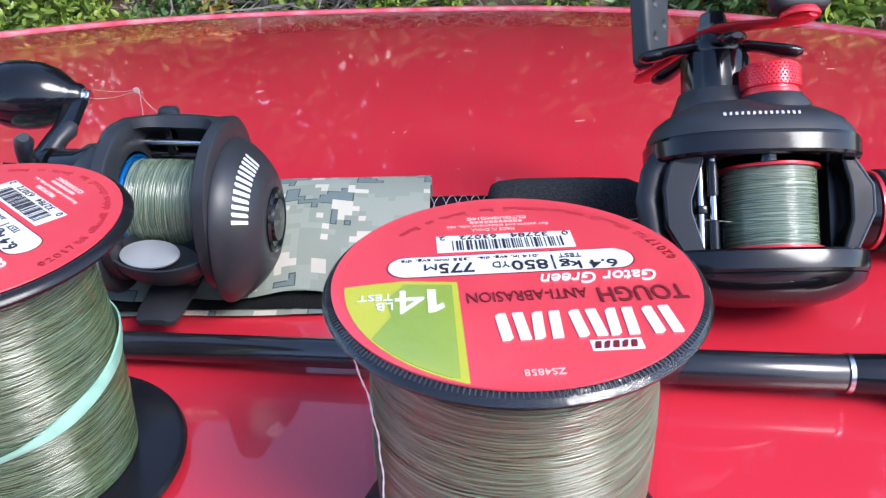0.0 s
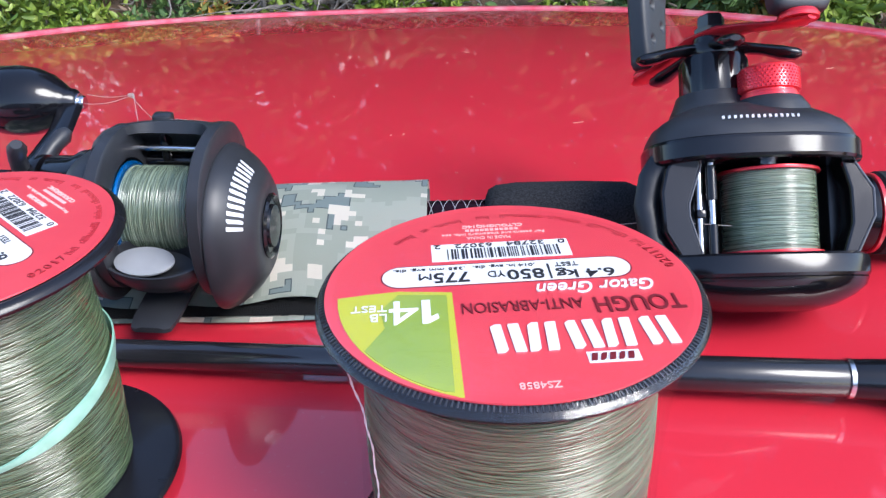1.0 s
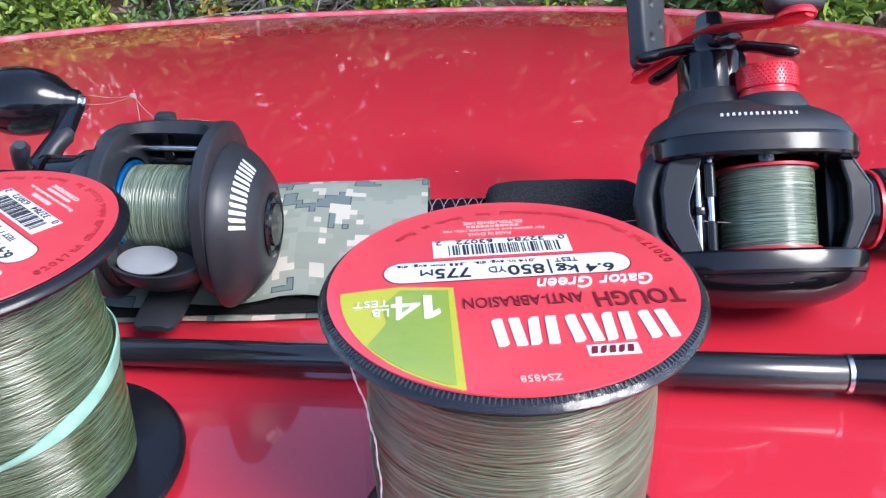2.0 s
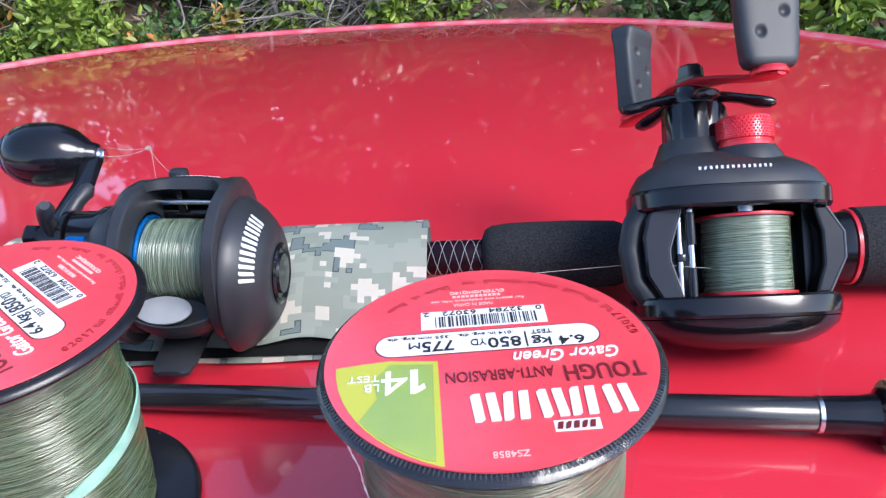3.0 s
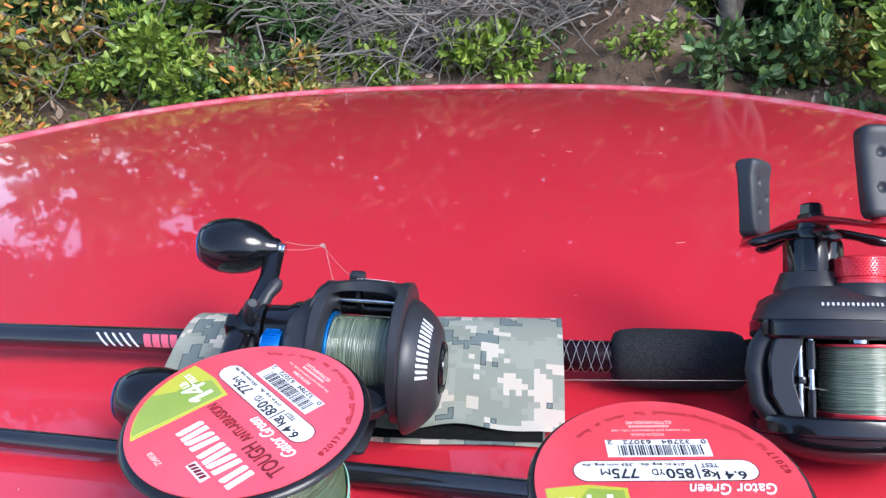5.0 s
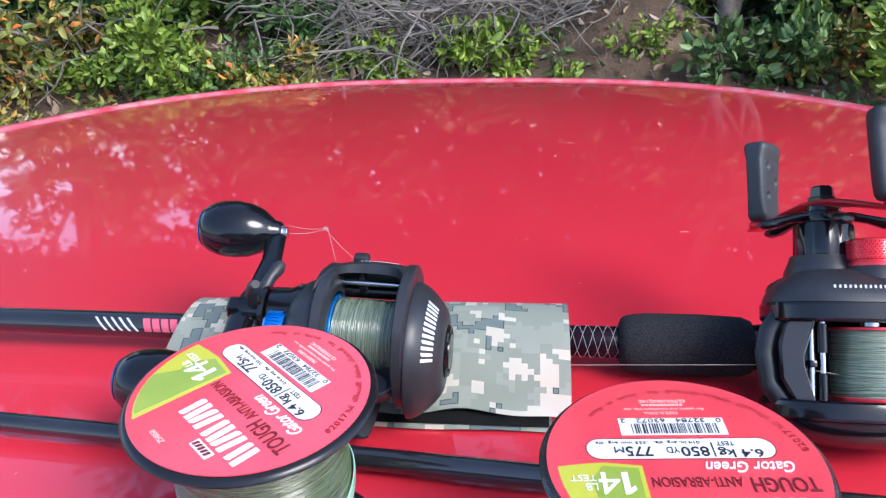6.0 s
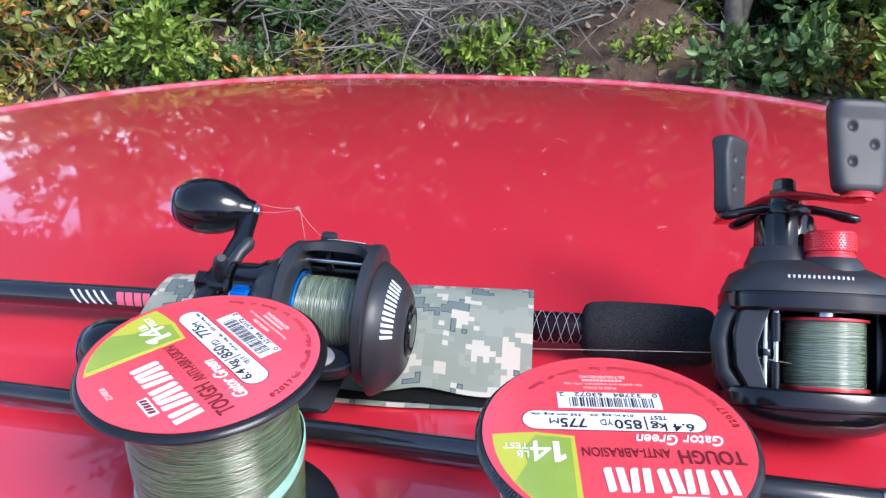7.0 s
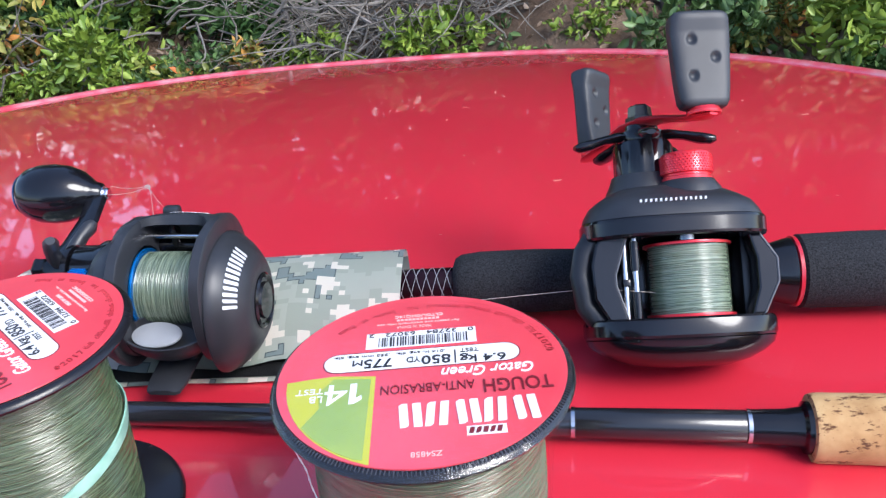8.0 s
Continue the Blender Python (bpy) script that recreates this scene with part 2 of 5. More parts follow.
SOIL = Mat("sandy_soil", (0.25, 0.19, 0.14), 0.95)
_s1 = SOIL.ramp(SOIL.noise(2.6, 6, 0.6), [(0.3, (0.045, 0.028, 0.017)), (0.5, (0.125, 0.078, 0.048)), (0.72, (0.27, 0.195, 0.135))])
_s2 = SOIL.ramp(SOIL.noise(30, 5, 0.7), [(0.45, grey(0)), (0.7, grey(0.6))])
SOIL.link(mix(_s1, (0.06, 0.045, 0.03), _s2, SOIL), SOIL.b.inputs["Base Color"])
SOIL.bump(SOIL.noise(24, 6, 0.7), 0.8, 0.05)


# ---- mesh helpers ----
def finish(bm, smooth=40):
    me = bpy.data.meshes.new("mesh")
    bmesh.ops.recalc_face_normals(bm, faces=bm.faces)
    bm.to_mesh(me)
    bm.free()
    me.polygons.foreach_set("use_smooth", [True] * len(me.polygons))
    me.set_sharp_from_angle(angle=radians(smooth))
    return me


def part(name, bm, material, parent, label="", smooth=40, m=None):
    me = finish(bm, smooth) if isinstance(bm, bmesh.types.BMesh) else bm
    me.materials.append(material.m)
    ob = new(name, me)
    ob.parent = parent
    if m is not None:
        ob.matrix_basis = m
    if label:
        ob["label"] = label
    return ob


def thing(name, m, label, category, group="", kind=""):
    ob = new(name)
    ob.empty_display_size = 0.02
    ob.matrix_basis = m
    return tagged(ob, label, category, group, kind)


def solo(name, bm, material, label, category, m=None, group="", kind="", smooth=40):
    ob = part(name, bm, material, None, "", smooth, m)
    return tagged(ob, label, category, group, kind)


def loft(rings, cap=True, closed=True):
    """A skin over rings of equal length."""
    bm = bmesh.new()
    vs = [[bm.verts.new(p) for p in r] for r in rings]
    n = len(rings[0])
    for a, b in zip(vs, vs[1:]):
        for i in range(n if closed else n - 1):
            j = (i + 1) % n
            bm.faces.new((a[i], a[j], b[j], b[i]))
    if cap and closed:
        bm.faces.new(vs[0][::-1])
        bm.faces.new(vs[-1])
    return bm


def lathe(profile, seg=48):
    """A turned body about z from (radius, height) pairs."""
    rings = []
    for r, z in profile:
        rings.append([(max(r, 1e-5) * math.cos(a), max(r, 1e-5) * math.sin(a), z) for a in (2 * math.pi * i / seg for i in range(seg))])
    return loft(rings)


def tube(pts, r, seg=10, flat=1.0):
    """A round bar along points; r one radius or one a point."""
    pts = [Vector(p) for p in pts]
    rad = r if isinstance(r, (list, tuple)) else [r] * len(pts)
    rings, side = [], None
    for i, p in enumerate(pts):
        d = (pts[min(i + 1, len(pts) - 1)] - pts[max(i - 1, 0)]).normalized()
        if side is None:
            side = d.cross(Vector((0, 0, 1)) if abs(d.z) < 0.9 else Vector((1, 0, 0))).normalized()
        side = (side - d * side.dot(d)).normalized()
        up = d.cross(side)
        rings.append([p + side * (rad[i] * math.cos(a)) + up * (rad[i] * flat * math.sin(a)) for a in (2 * math.pi * k / seg for k in range(seg))])
    return loft(rings)


def box(x0, x1, y0, y1, z0, z1, bevel=0.0, seg=2):
    bm = bmesh.new()
    bmesh.ops.create_cube(bm, size=1)
    bmesh.ops.transform(bm, verts=bm.verts, matrix=Matrix.LocRotScale(((x0 + x1) / 2, (y0 + y1) / 2, (z0 + z1) / 2), None, (x1 - x0, y1 - y0, z1 - z0)))
    if bevel:
        bmesh.ops.bevel(bm, geom=bm.edges[:], offset=bevel, segments=seg, profile=0.5, affect="EDGES")
    return bm


def prism(outline, z0, z1, bevel=0.0, seg=2):
    bm = bmesh.new()
    a = [bm.verts.new((x, y, z0)) for x, y in outline]
    b = [bm.verts.new((x, y, z1)) for x, y in outline]
    n = len(outline)
    bm.faces.new(a[::-1])
    bm.faces.new(b)
    for i in range(n):
        bm.faces.new((a[i], a[(i + 1) % n], b[(i + 1) % n], b[i]))
    if bevel:
        bm.normal_update()
        es = [e for e in bm.edges if abs(e.verts[0].co.z - e.verts[1].co.z) < 1e-7]
        bmesh.ops.bevel(bm, geom=es, offset=bevel, segments=seg, profile=0.5, affect="EDGES")
    return bm


def moved(bm, m):
    bmesh.ops.transform(bm, verts=bm.verts, matrix=m)
    return bm


def merged(*bms):
    out = bmesh.new()
    for bm in bms:
        me = bpy.data.meshes.new("tmp")
        bm.to_mesh(me)
        bm.free()
        out.from_mesh(me)
        bpy.data.meshes.remove(me)
    return out


def arc(cx, cy, r, a0, a1, n=12, ry=None):
    return [(cx + r * math.cos(radians(a0 + (a1 - a0) * i / n)), cy + (ry or r) * math.sin(radians(a0 + (a1 - a0) * i / n))) for i in range(n + 1)]


def round_rect(x0, x1, y0, y1, r, n=6):
    return arc(x1 - r, y1 - r, r, 0, 90, n) + arc(x0 + r, y1 - r, r, 90, 180, n) + arc(x0 + r, y0 + r, r, 180, 270, n) + arc(x1 - r, y0 + r, r, 270, 360, n)


def from_arrays(verts, faces):
    me = bpy.data.meshes.new("mesh")
    me.from_pydata(verts, [], faces)
    me.polygons.foreach_set("use_smooth", [True] * len(me.polygons))
    return me


def letters(text, x0, x1, y0, y1, z, thick=0.00008, bold=0.0, slant=0.0):
    """Raised print of a text stretched to the box x0..x1, y0..y1."""
    cu = bpy.data.curves.new("text", "FONT")
    cu.body = text
    cu.extrude = 0.02
    cu.offset, cu.shear = bold, slant
    cu.resolution_u = 3
    ob = bpy.data.objects.new("text", cu)
    me = bpy.data.meshes.new_from_object(ob)
    bm = bmesh.new()
    bm.from_mesh(me)
    bpy.data.meshes.remove(me)
    bpy.data.objects.remove(ob)
    bpy.data.curves.remove(cu)
    xs = [v.co.x for v in bm.verts]
    ys = [v.co.y for v in bm.verts]
    ax, ay = min(xs), min(ys)
    sx, sy = (x1 - x0) / (max(xs) - ax), (y1 - y0) / (max(ys) - ay)
    for v in bm.verts:
        v.co = (x0 + (v.co.x - ax) * sx, y0 + (v.co.y - ay) * sy, z + (thick if v.co.z > 0 else -thick))
    return bm


def emblem_bars(x0, x1, y0, y1, z, n, slant=0.0, gap=0.3, thick=0.00008):
    """Plain bars in a row, in place of a maker's mark."""
    w = (x1 - x0) / n
    out = []
    for i in range(n):
        a, b = x0 + i * w + w * gap / 2, x0 + (i + 1) * w - w * gap / 2
        s = slant * (y1 - y0)
        k = (b - a) * (0.4 if i % 2 else 0.15)
        out.append(prism([(a, y0), (b - k, y0), (b, y0 + k), (b + s, y1), (a + s + k, y1), (a + s, y1 - k)], z - thick, z + thick))
    return out


def emblem(*spec):
    return merged(*emblem_bars(*spec))


# ---- large structure: car bonnet, ground ----
def hood_z(x, y):
    return -0.0085 - 0.030 * y - 0.10 * max(y, 0) ** 2 - 0.03 * (x + 0.1) ** 2


HOOD_X, HOOD_W = -0.12, 0.69


def hood_front(x):
    return 0.955 - 2.73 * abs(x - HOOD_X) ** 2.9


def car_bonnet():
    car = thing("car_front", pose(0, 0, 0), "glossy red car front with a dusty bonnet", "car", kind="structure")
    nx, ny = 90, 90
    rows = []
    for j in range(ny + 1):
        row = []
        for i in range(nx + 1):
            x = HOOD_X + HOOD_W * (2 * i / nx - 1)
            y = -0.55 + (hood_front(x) + 0.55) * j / ny
            row.append((x, y, hood_z(x, y)))
        rows.append(row)
    bm = loft(rows, closed=False)
    part("bonnet", bm, PAINT, car, "glossy red painted bonnet with dust and water spots", 60)
    rim = [Vector(r[0]) for r in rows] + [Vector(p) for p in rows[-1][1:-1]] + [Vector(r[-1]) for r in rows[::-1]]
    mid = Vector((HOOD_X, 0.1, 0))
    lips = []
    for p in rim:
        o = (Vector((p.x, p.y, 0)) - mid).normalized()
        lips.append([p + o * d + Vector((0, 0, z)) for d, z in ((-0.011, -0.0004), (-0.0095, 0.0016), (-0.005, 0.0034), (0.0006, 0.0038), (0.004, 0.0022), (0.006, -0.004), (-0.004, -0.010), (-0.016, -0.004))])
    part("bonnet_lip", loft(lips), LIP, car, "worn pale edge of the bonnet with painted sky sheen")
    # side and nose panels under the edge
    mid = Vector((HOOD_X, 0.1, 0))
    rings = []
    for z, out in ((0.0, 0.0), (-0.03, 0.012), (-0.2, 0.03), (-0.5, 0.04), (-0.72, 0.0)):
        rings.append([p + (Vector((p.x, p.y, 0)) - mid).normalized() * out + Vector((0, 0, z)) for p in rim])
    part("nose_panel", loft(rings, cap=False), PAINT, car)
    # unseen dark glass behind the bonnet, added to darken what the reels reflect
    glass = loft([[(HOOD_X - 0.68, -0.60, -0.03), (HOOD_X + 0.68, -0.60, -0.03)], [(HOOD_X - 0.66, -0.80, 0.10), (HOOD_X + 0.66, -0.80, 0.10)],
                  [(HOOD_X - 0.62, -1.05, 0.25), (HOOD_X + 0.62, -1.05, 0.25)], [(HOOD_X - 0.58, -1.35, 0.40), (HOOD_X + 0.58, -1.35, 0.40)]], closed=False)
    bmesh.ops.solidify(glass, geom=glass.faces[:], thickness=0.006)
    part("dark_reflector", glass, DARK_REFLECTOR, car, "unseen dark glass panel added to darken reflections")
    return car


car_bonnet()


def ground_z(x, y):
    s = min(max((y - 2.0) / 3.0, 0), 1)
    s = s * s * (3 - 2 * s)
    h = -0.92 + 0.75 * s + 0.05 * max(y - 5, 0) * (1 if y < 15 else 0) + (0.5 if y >= 15 else 0)
    h += 0.10 * (noise.noise(Vector((x * 0.9, y * 0.9, 3)))) * min(max(y - 1.6, 0), 1)
    # sandy mound at the foot of the bank
    h += 0.20 * math.exp(-(((x - 0.42) / 0.28) ** 2 + ((y - 3.15) / 0.3) ** 2))
    return h


def ground():
    def steps(a, b, fine_a, fine_b, coarse, fine):
        out, v = [], a
        while v < b:
            out.append(v)
            v += fine if fine_a <= v < fine_b else coarse
        return out + [b]
    xs = steps(-60, 60, -5, 4, 2.5, 0.08)
    ys = steps(-40, 120, 1.5, 6.0, 2.5, 0.08)
    me = from_arrays([(x, y, ground_z(x, y)) for y in ys for x in xs],
                     [(j * len(xs) + i, j * len(xs) + i + 1, (j + 1) * len(xs) + i + 1, (j + 1) * len(xs) + i) for j in range(len(ys) - 1) for i in range(len(xs) - 1)])
    solo("ground", me, SOIL, "sandy brown soil bank with dry leaf litter", "ground", kind="structure")


ground()


# ---- things on the bonnet: spools of line ----
def strands(n, radius_at, z0, z1, r, rng, slope, seg=72, sides=4):
    """Turns of line wound side by side about z, each slightly askew."""
    verts, faces = [], []
    for k in range(n):
        zc = z0 + (z1 - z0) * (k + 0.5) / n + rng.uniform(-1, 1) * (z1 - z0) / n
        tilt, ph, lift = rng.uniform(-slope, slope), rng.uniform(0, 2 * math.pi), rng.uniform(0, 0.8) * r
        base = len(verts)
        for i in range(seg):
            a = 2 * math.pi * i / seg
            z = min(max(zc + tilt * math.sin(a + ph), z0), z1)
            rr = radius_at(z) + lift
            for s in range(sides):
                b = 2 * math.pi * s / sides + 0.78
                q = rr + r * math.cos(b)
                verts.append((q * math.cos(a), q * math.sin(a), z + r * math.sin(b)))
        for i in range(seg):
            j = (i + 1) % seg
            for s in range(sides):
                t = (s + 1) % sides
                faces.append((base + i * sides + s, base + j * sides + s, base + j * sides + t, base + i * sides + t))
    return from_arrays(verts, faces)


def mm(*v):
    return [a / 1000 for a in v]


SPOOL_H = 0.0745


def line_spool(m, turn, label, wrapped, R, print_off):
    spool = thing("line_spool", m, label, "line spool", "spools of line")
    top = SPOOL_H
    lip = [(0.0, 0.0), (R - 0.002, 0.0), (R - 0.0006, 0.0005), (R, 0.0016), (R - 0.0006, 0.0029), (R - 0.0018, 0.0034), (R - 0.0027, 0.0030), (R - 0.0031, 0.0024), (0.0, 0.0024)]
    part("base_flange", lathe([(r, 0.0034 - z) for r, z in lip], 96), SPOOL_BLACK, spool)
    part("top_flange", lathe([(0.0, top - 0.0036), (R - 0.002, top - 0.0036), (R - 0.0005, top - 0.0031), (R, top - 0.0022), (R - 0.0004, top - 0.0014), (R - 0.0014, top - 0.0008), (R - 0.0028, top - 0.0005), (0.0, top - 0.0005)], 96), SPOOL_BLACK, spool)
    # fine crimps of the film round the rim
    teeth = []
    for i in range(240 if wrapped else 0):
        a = 2 * math.pi * i / 240
        b = moved(box(-0.0006, 0.0006, -0.00012, 0.00012, -0.0004, 0.00008), Matrix.Translation((R - 0.0014, 0, top - 0.0007)) @ Matrix.Rotation(radians(22), 4, "Y"))
        teeth.append(moved(b, Matrix.Rotation(a, 4, "Z")))
    if wrapped:
        part("film_crimp", merged(*teeth), FILM_RIM, spool)["kind"] = "stuff"

    def body_r(z):
        u = (z - 0.004) / (top - 0.008)
        return (0.0290 if wrapped else 0.0258) + 0.0018 * math.cos((u - 0.5) * math.pi) + 0.0016 * max(0, u - 0.75) / 0.25

    rng = random.Random(11 if wrapped else 23)
    zs = [0.0034 + (top - 0.0068) * i / 24 for i in range(25)]
    core = part("line_winding", lathe([(body_r(z) - 0.0003, z) for z in zs], 64), LINE_CORE, spool, "pale green wound fishing line")
    part("wound_strand", strands(420, lambda z: body_r(z) - 0.0001, 0.0042, top - 0.0046, 0.00021, rng, 0.0034), LINE, core)["kind"] = "stuff"
    # printed paper label
    z = top
    lab = part("label", lathe([(0.0, z - 0.0004), (0.0366, z - 0.0004), (0.0366, z), (0.0, z)], 96), LABEL_RED, spool,
               "round red and green printed paper label", m=Matrix.Rotation(radians(180 + turn), 4, "Z"))
    p1, p2 = z + 0.0001, z + 0.00022

    def put(name, bm, mat):
        ob = part(name, bm, mat, lab, m=Matrix.Translation((*print_off, 0)))
        if name in ("bar_code", "rim_print", "fine_print"):
            ob["kind"] = "stuff"

    # green corner panel, bounded by the rim
    rim = [(0.0358 * math.cos(radians(a)), 0.0358 * math.sin(radians(a))) for a in range(1, 68, 6)]
    put("green_panel", prism([(0.0135, 0.0005)] + mm_list([(24.0, -0.8), (30, -0.2)]) + rim + [(0.0135, 0.0330)], z - 0.0001, p1), LABEL_LIME)
    inner = [(0.0354 * math.cos(radians(a)), 0.0354 * math.sin(radians(a))) for a in range(32, 63, 5)]
    put("green_field", prism(mm_list([(14.6, 1.6), (24, 0.6), (27.5, 6), (26.5, 12)]) + inner + [(0.0150, 0.0316)], p1 - 0.00005, p2), LABEL_GREEN)
    put("print_14", merged(prism([((16.4 + 4.0 * u) / 1000, (3.2 + 8.0 * v) / 1000) for u, v in ((0.38, 0), (0.8, 0), (0.8, 1), (0.5, 1), (0.0, 0.8), (0.06, 0.62), (0.38, 0.74))], p2 - 0.00002, p2 + 0.00014), letters("4", *mm(20.2, 25.8, 3.2, 11.2), p2 + 0.00006)), LABEL_WHITE)
    put("print_lb", letters("LB", *mm(26.2, 29.4, 7.3, 9.8), p2 + 0.00006), LABEL_WHITE)
    put("print_test", letters("TEST", *mm(26.2, 33.0, 4.2, 6.4), p2 + 0.00006), LABEL_WHITE)
    put("pill_border", prism([(a / 1000, b / 1000) for a, b in round_rect(-23.75, 27.55, -10.65, -1.95, 4.2)], z - 0.0001, z + 0.00005), LABEL_MAROON)
    put("pill", prism([(a / 1000, b / 1000) for a, b in round_rect(-23.4, 27.2, -10.3, -2.3, 3.9)], z - 0.0001, p1), LABEL_WHITE)
    put("print_kg", letters("6.4 kg", *mm(-19.8, -8.0, -6.6, -2.5), p1 + 0.00006, bold=0.012), LABEL_BLACK)
    put("print_bar", box(*mm(-7.0, -6.6, -8.6, -2.8), p1 - 0.00005, p1 + 0.0001), LABEL_BLACK)
    put("print_850", letters("850", *mm(-5.6, 1.9, -6.9, -3.0), p1 + 0.00006, bold=0.012), LABEL_BLACK)
    put("print_yd", letters("YD", *mm(2.3, 5.8, -6.8, -4.4), p1 + 0.00006), LABEL_BLACK)
    put("print_775", letters("775", *mm(9.6, 16.8, -7.1, -3.2), p1 + 0.00006, bold=0.012), LABEL_BLACK)
    put("print_m", letters("M", *mm(17.2, 19.8, -7.0, -4.6), p1 + 0.00006), LABEL_BLACK)
    put("print_test", letters("TEST", *mm(-13.0, -8.2, -8.9, -7.3), p1 + 0.00006), LABEL_BLACK)
    put("print_dia", letters(".014 in. avg. dia.", *mm(-4.2, 8.6, -9.5, -8.1), p1 + 0.00006), LABEL_BLACK)
    put("print_dia", letters(".355 mm avg. dia.", *mm(10.2, 25.0, -9.5, -8.1), p1 + 0.00006), LABEL_BLACK)
    # bar code
    put("code_panel", box(*mm(-12.8, 16.8, -19.4, -12.0), z - 0.0001, p1), LABEL_WHITE)
    r2 = random.Random(5)
    bars, x = [], -10.4
    while x < 13.8:
        w = r2.choice((0.22, 0.22, 0.4, 0.6))
        bars.append(box(*mm(x, x + w, -16.9, -12.6), p1 - 0.00005, p1 + 0.0001))
        x += w + r2.choice((0.25, 0.25, 0.45, 0.65))
    put("bar_code", merged(*bars), LABEL_BLACK)
    put("print_digits", letters("0   32784   63072   2", *mm(-12.2, 16.2, -19.1, -17.4), p1 + 0.00006), LABEL_BLACK)
    # words and plain marks
    put("print_colour", letters("Gator Green", *mm(-26.2, -3.0, -0.8, 3.4), p1 + 0.00006, bold=0.012, slant=0.35), LABEL_WHITE)
    put("print_word", letters("TOUGH", *mm(-30.0, -13.2, 5.3, 10.6), p1 + 0.00006, bold=0.012), LABEL_MAROON)
    put("print_word", letters("ANTI-ABRASION", *mm(-11.2, 12.0, 5.0, 8.6), p1 + 0.00006), LABEL_MAROON)
    for k in range(5):
        a = -25.6 + 6.8 * k
        for bar in emblem_bars(*mm(a, a + 6.4, 12.8, 21.6), p1 + 0.00006, 2, 0.06 if k % 2 else -0.06, 0.36):
            put("emblem_bar", bar, LABEL_WHITE)
    put("emblem_frame", box(*mm(-17.4, -8.3, 22.6, 25.8), z - 0.0001, p1), LABEL_WHITE)
    put("emblem_bars", emblem(*mm(-16.8, -8.9, 23.2, 25.2), p1 + 0.00006, 5, 0.2, 0.3), LABEL_MAROON)
    put("print_code", letters("ZS4858", *mm(-2.6, 4.4, 30.2, 31.9), p1 + 0.00006), LABEL_PINK)
    put("print_origin", letters("MADE IN CHINA", *mm(-0.8, 8.8, -22.2, -21.0), p1 + 0.00006), LABEL_PINK)
    put("print_patent", letters("For patent and trademark info, see", *mm(-8.6, 14.2, -24.2, -23.0), p1 + 0.00006), LABEL_PINK)
    put("print_item", letters("CLTOUGHQ14C", *mm(-4.2, 9.4, -28.0, -26.5), p1 + 0.00006, bold=0.02), LABEL_PINK)
    fine = [box(*mm(-3.0 + i * 1.1, -2.2 + i * 1.1, -25.9, -25.1), p1 - 0.0001, p1 + 0.00006) for i in range(11)]
    put("fine_print", merged(*fine), LABEL_PINK)
    year = []
    for i, ch in enumerate("\u00a92017"):
        g = letters(ch, *(mm(-0.25, 0.25, -1.0, 1.0) if ch == "1" else mm(-0.7, 0.7, -1.0, 1.0)), p1 + 0.00006)
        year.append(moved(g, Matrix.Rotation(radians(-80 + 3.5 * i), 4, "Z") @ Matrix.Translation((0, -0.0318, 0))))
    put("print_year", merged(*year), LABEL_RIM)
    # unreadable run of small marks round the edge
    r3 = random.Random(17)
    ring = []
    for a0, a1 in ((208, 215), (217, 236), (238, 252), (254, 272), (276, 283), (288, 300), (303, 308), (311, 322)):
        for i in range(int((a1 - a0) / 2)):
            turn_a = Matrix.Rotation(radians(a0 + 2 * i), 4, "Z")
            tall = r3.choice((0.0012, 0.0012, 0.0019))
            strokes = [(0.0327 - tall, 0.0327, -0.00042, -0.00022), (0.0327 - tall * r3.choice((0.6, 1.0)), 0.0327, 0.00018, 0.00036)]
            strokes.append(r3.choice(((0.0325, 0.0327, -0.0003, 0.0003), (0.0314, 0.0316, -0.0003, 0.0003))))
            ring += [moved(box(p, q, c, d, z - 0.0001, p1), turn_a) for p, q, c, d in strokes]
    put("rim_print", merged(*ring), LABEL_RIM)
    if wrapped:
        prof = [(0.0005, top + 0.0007), (0.018, top + 0.0006), (0.033, top + 0.0005), (R - 0.0010, top - 0.0006), (R + 0.0002, top - 0.002), (R - 0.0012, top - 0.0045), (0.0350, top - 0.010), (0.0334, top - 0.018), (0.0324, top * 0.5), (0.0328, 0.016), (0.0342, 0.008), (R + 0.0002, 0.002)]
        rings = []
        for r, zz in prof:
            rings.append([((r + (0.0004 if zz < top - 0.003 else 0) * noise.noise(Vector((math.cos(a) * 4, math.sin(a) * 4, zz * 60)))) * math.cos(a), r * math.sin(a), zz) for a in (2 * math.pi * i / 72 for i in range(72))])
        film = part("shrink_film", loft(rings, cap=False), FILM, spool, "clear crinkled shrink film")
        film.visible_shadow = False
        a = radians(212)
        seam = [((0.0323 + 0.0052 * abs(u - 0.5) ** 2.2 * 4) * math.cos(a + 0.03 * math.sin(u * 40) * 0.3), (0.0323 + 0.0052 * abs(u - 0.5) ** 2.2 * 4) * math.sin(a), 0.004 + (top - 0.008) * u) for u in (i / 40 for i in range(41))]
        part("film_seam", tube(seam, [0.00012 + 0.00014 * (i % 2) for i in range(41)], 6), LABEL_WHITE, spool)
    else:
        rings, n = [], 96
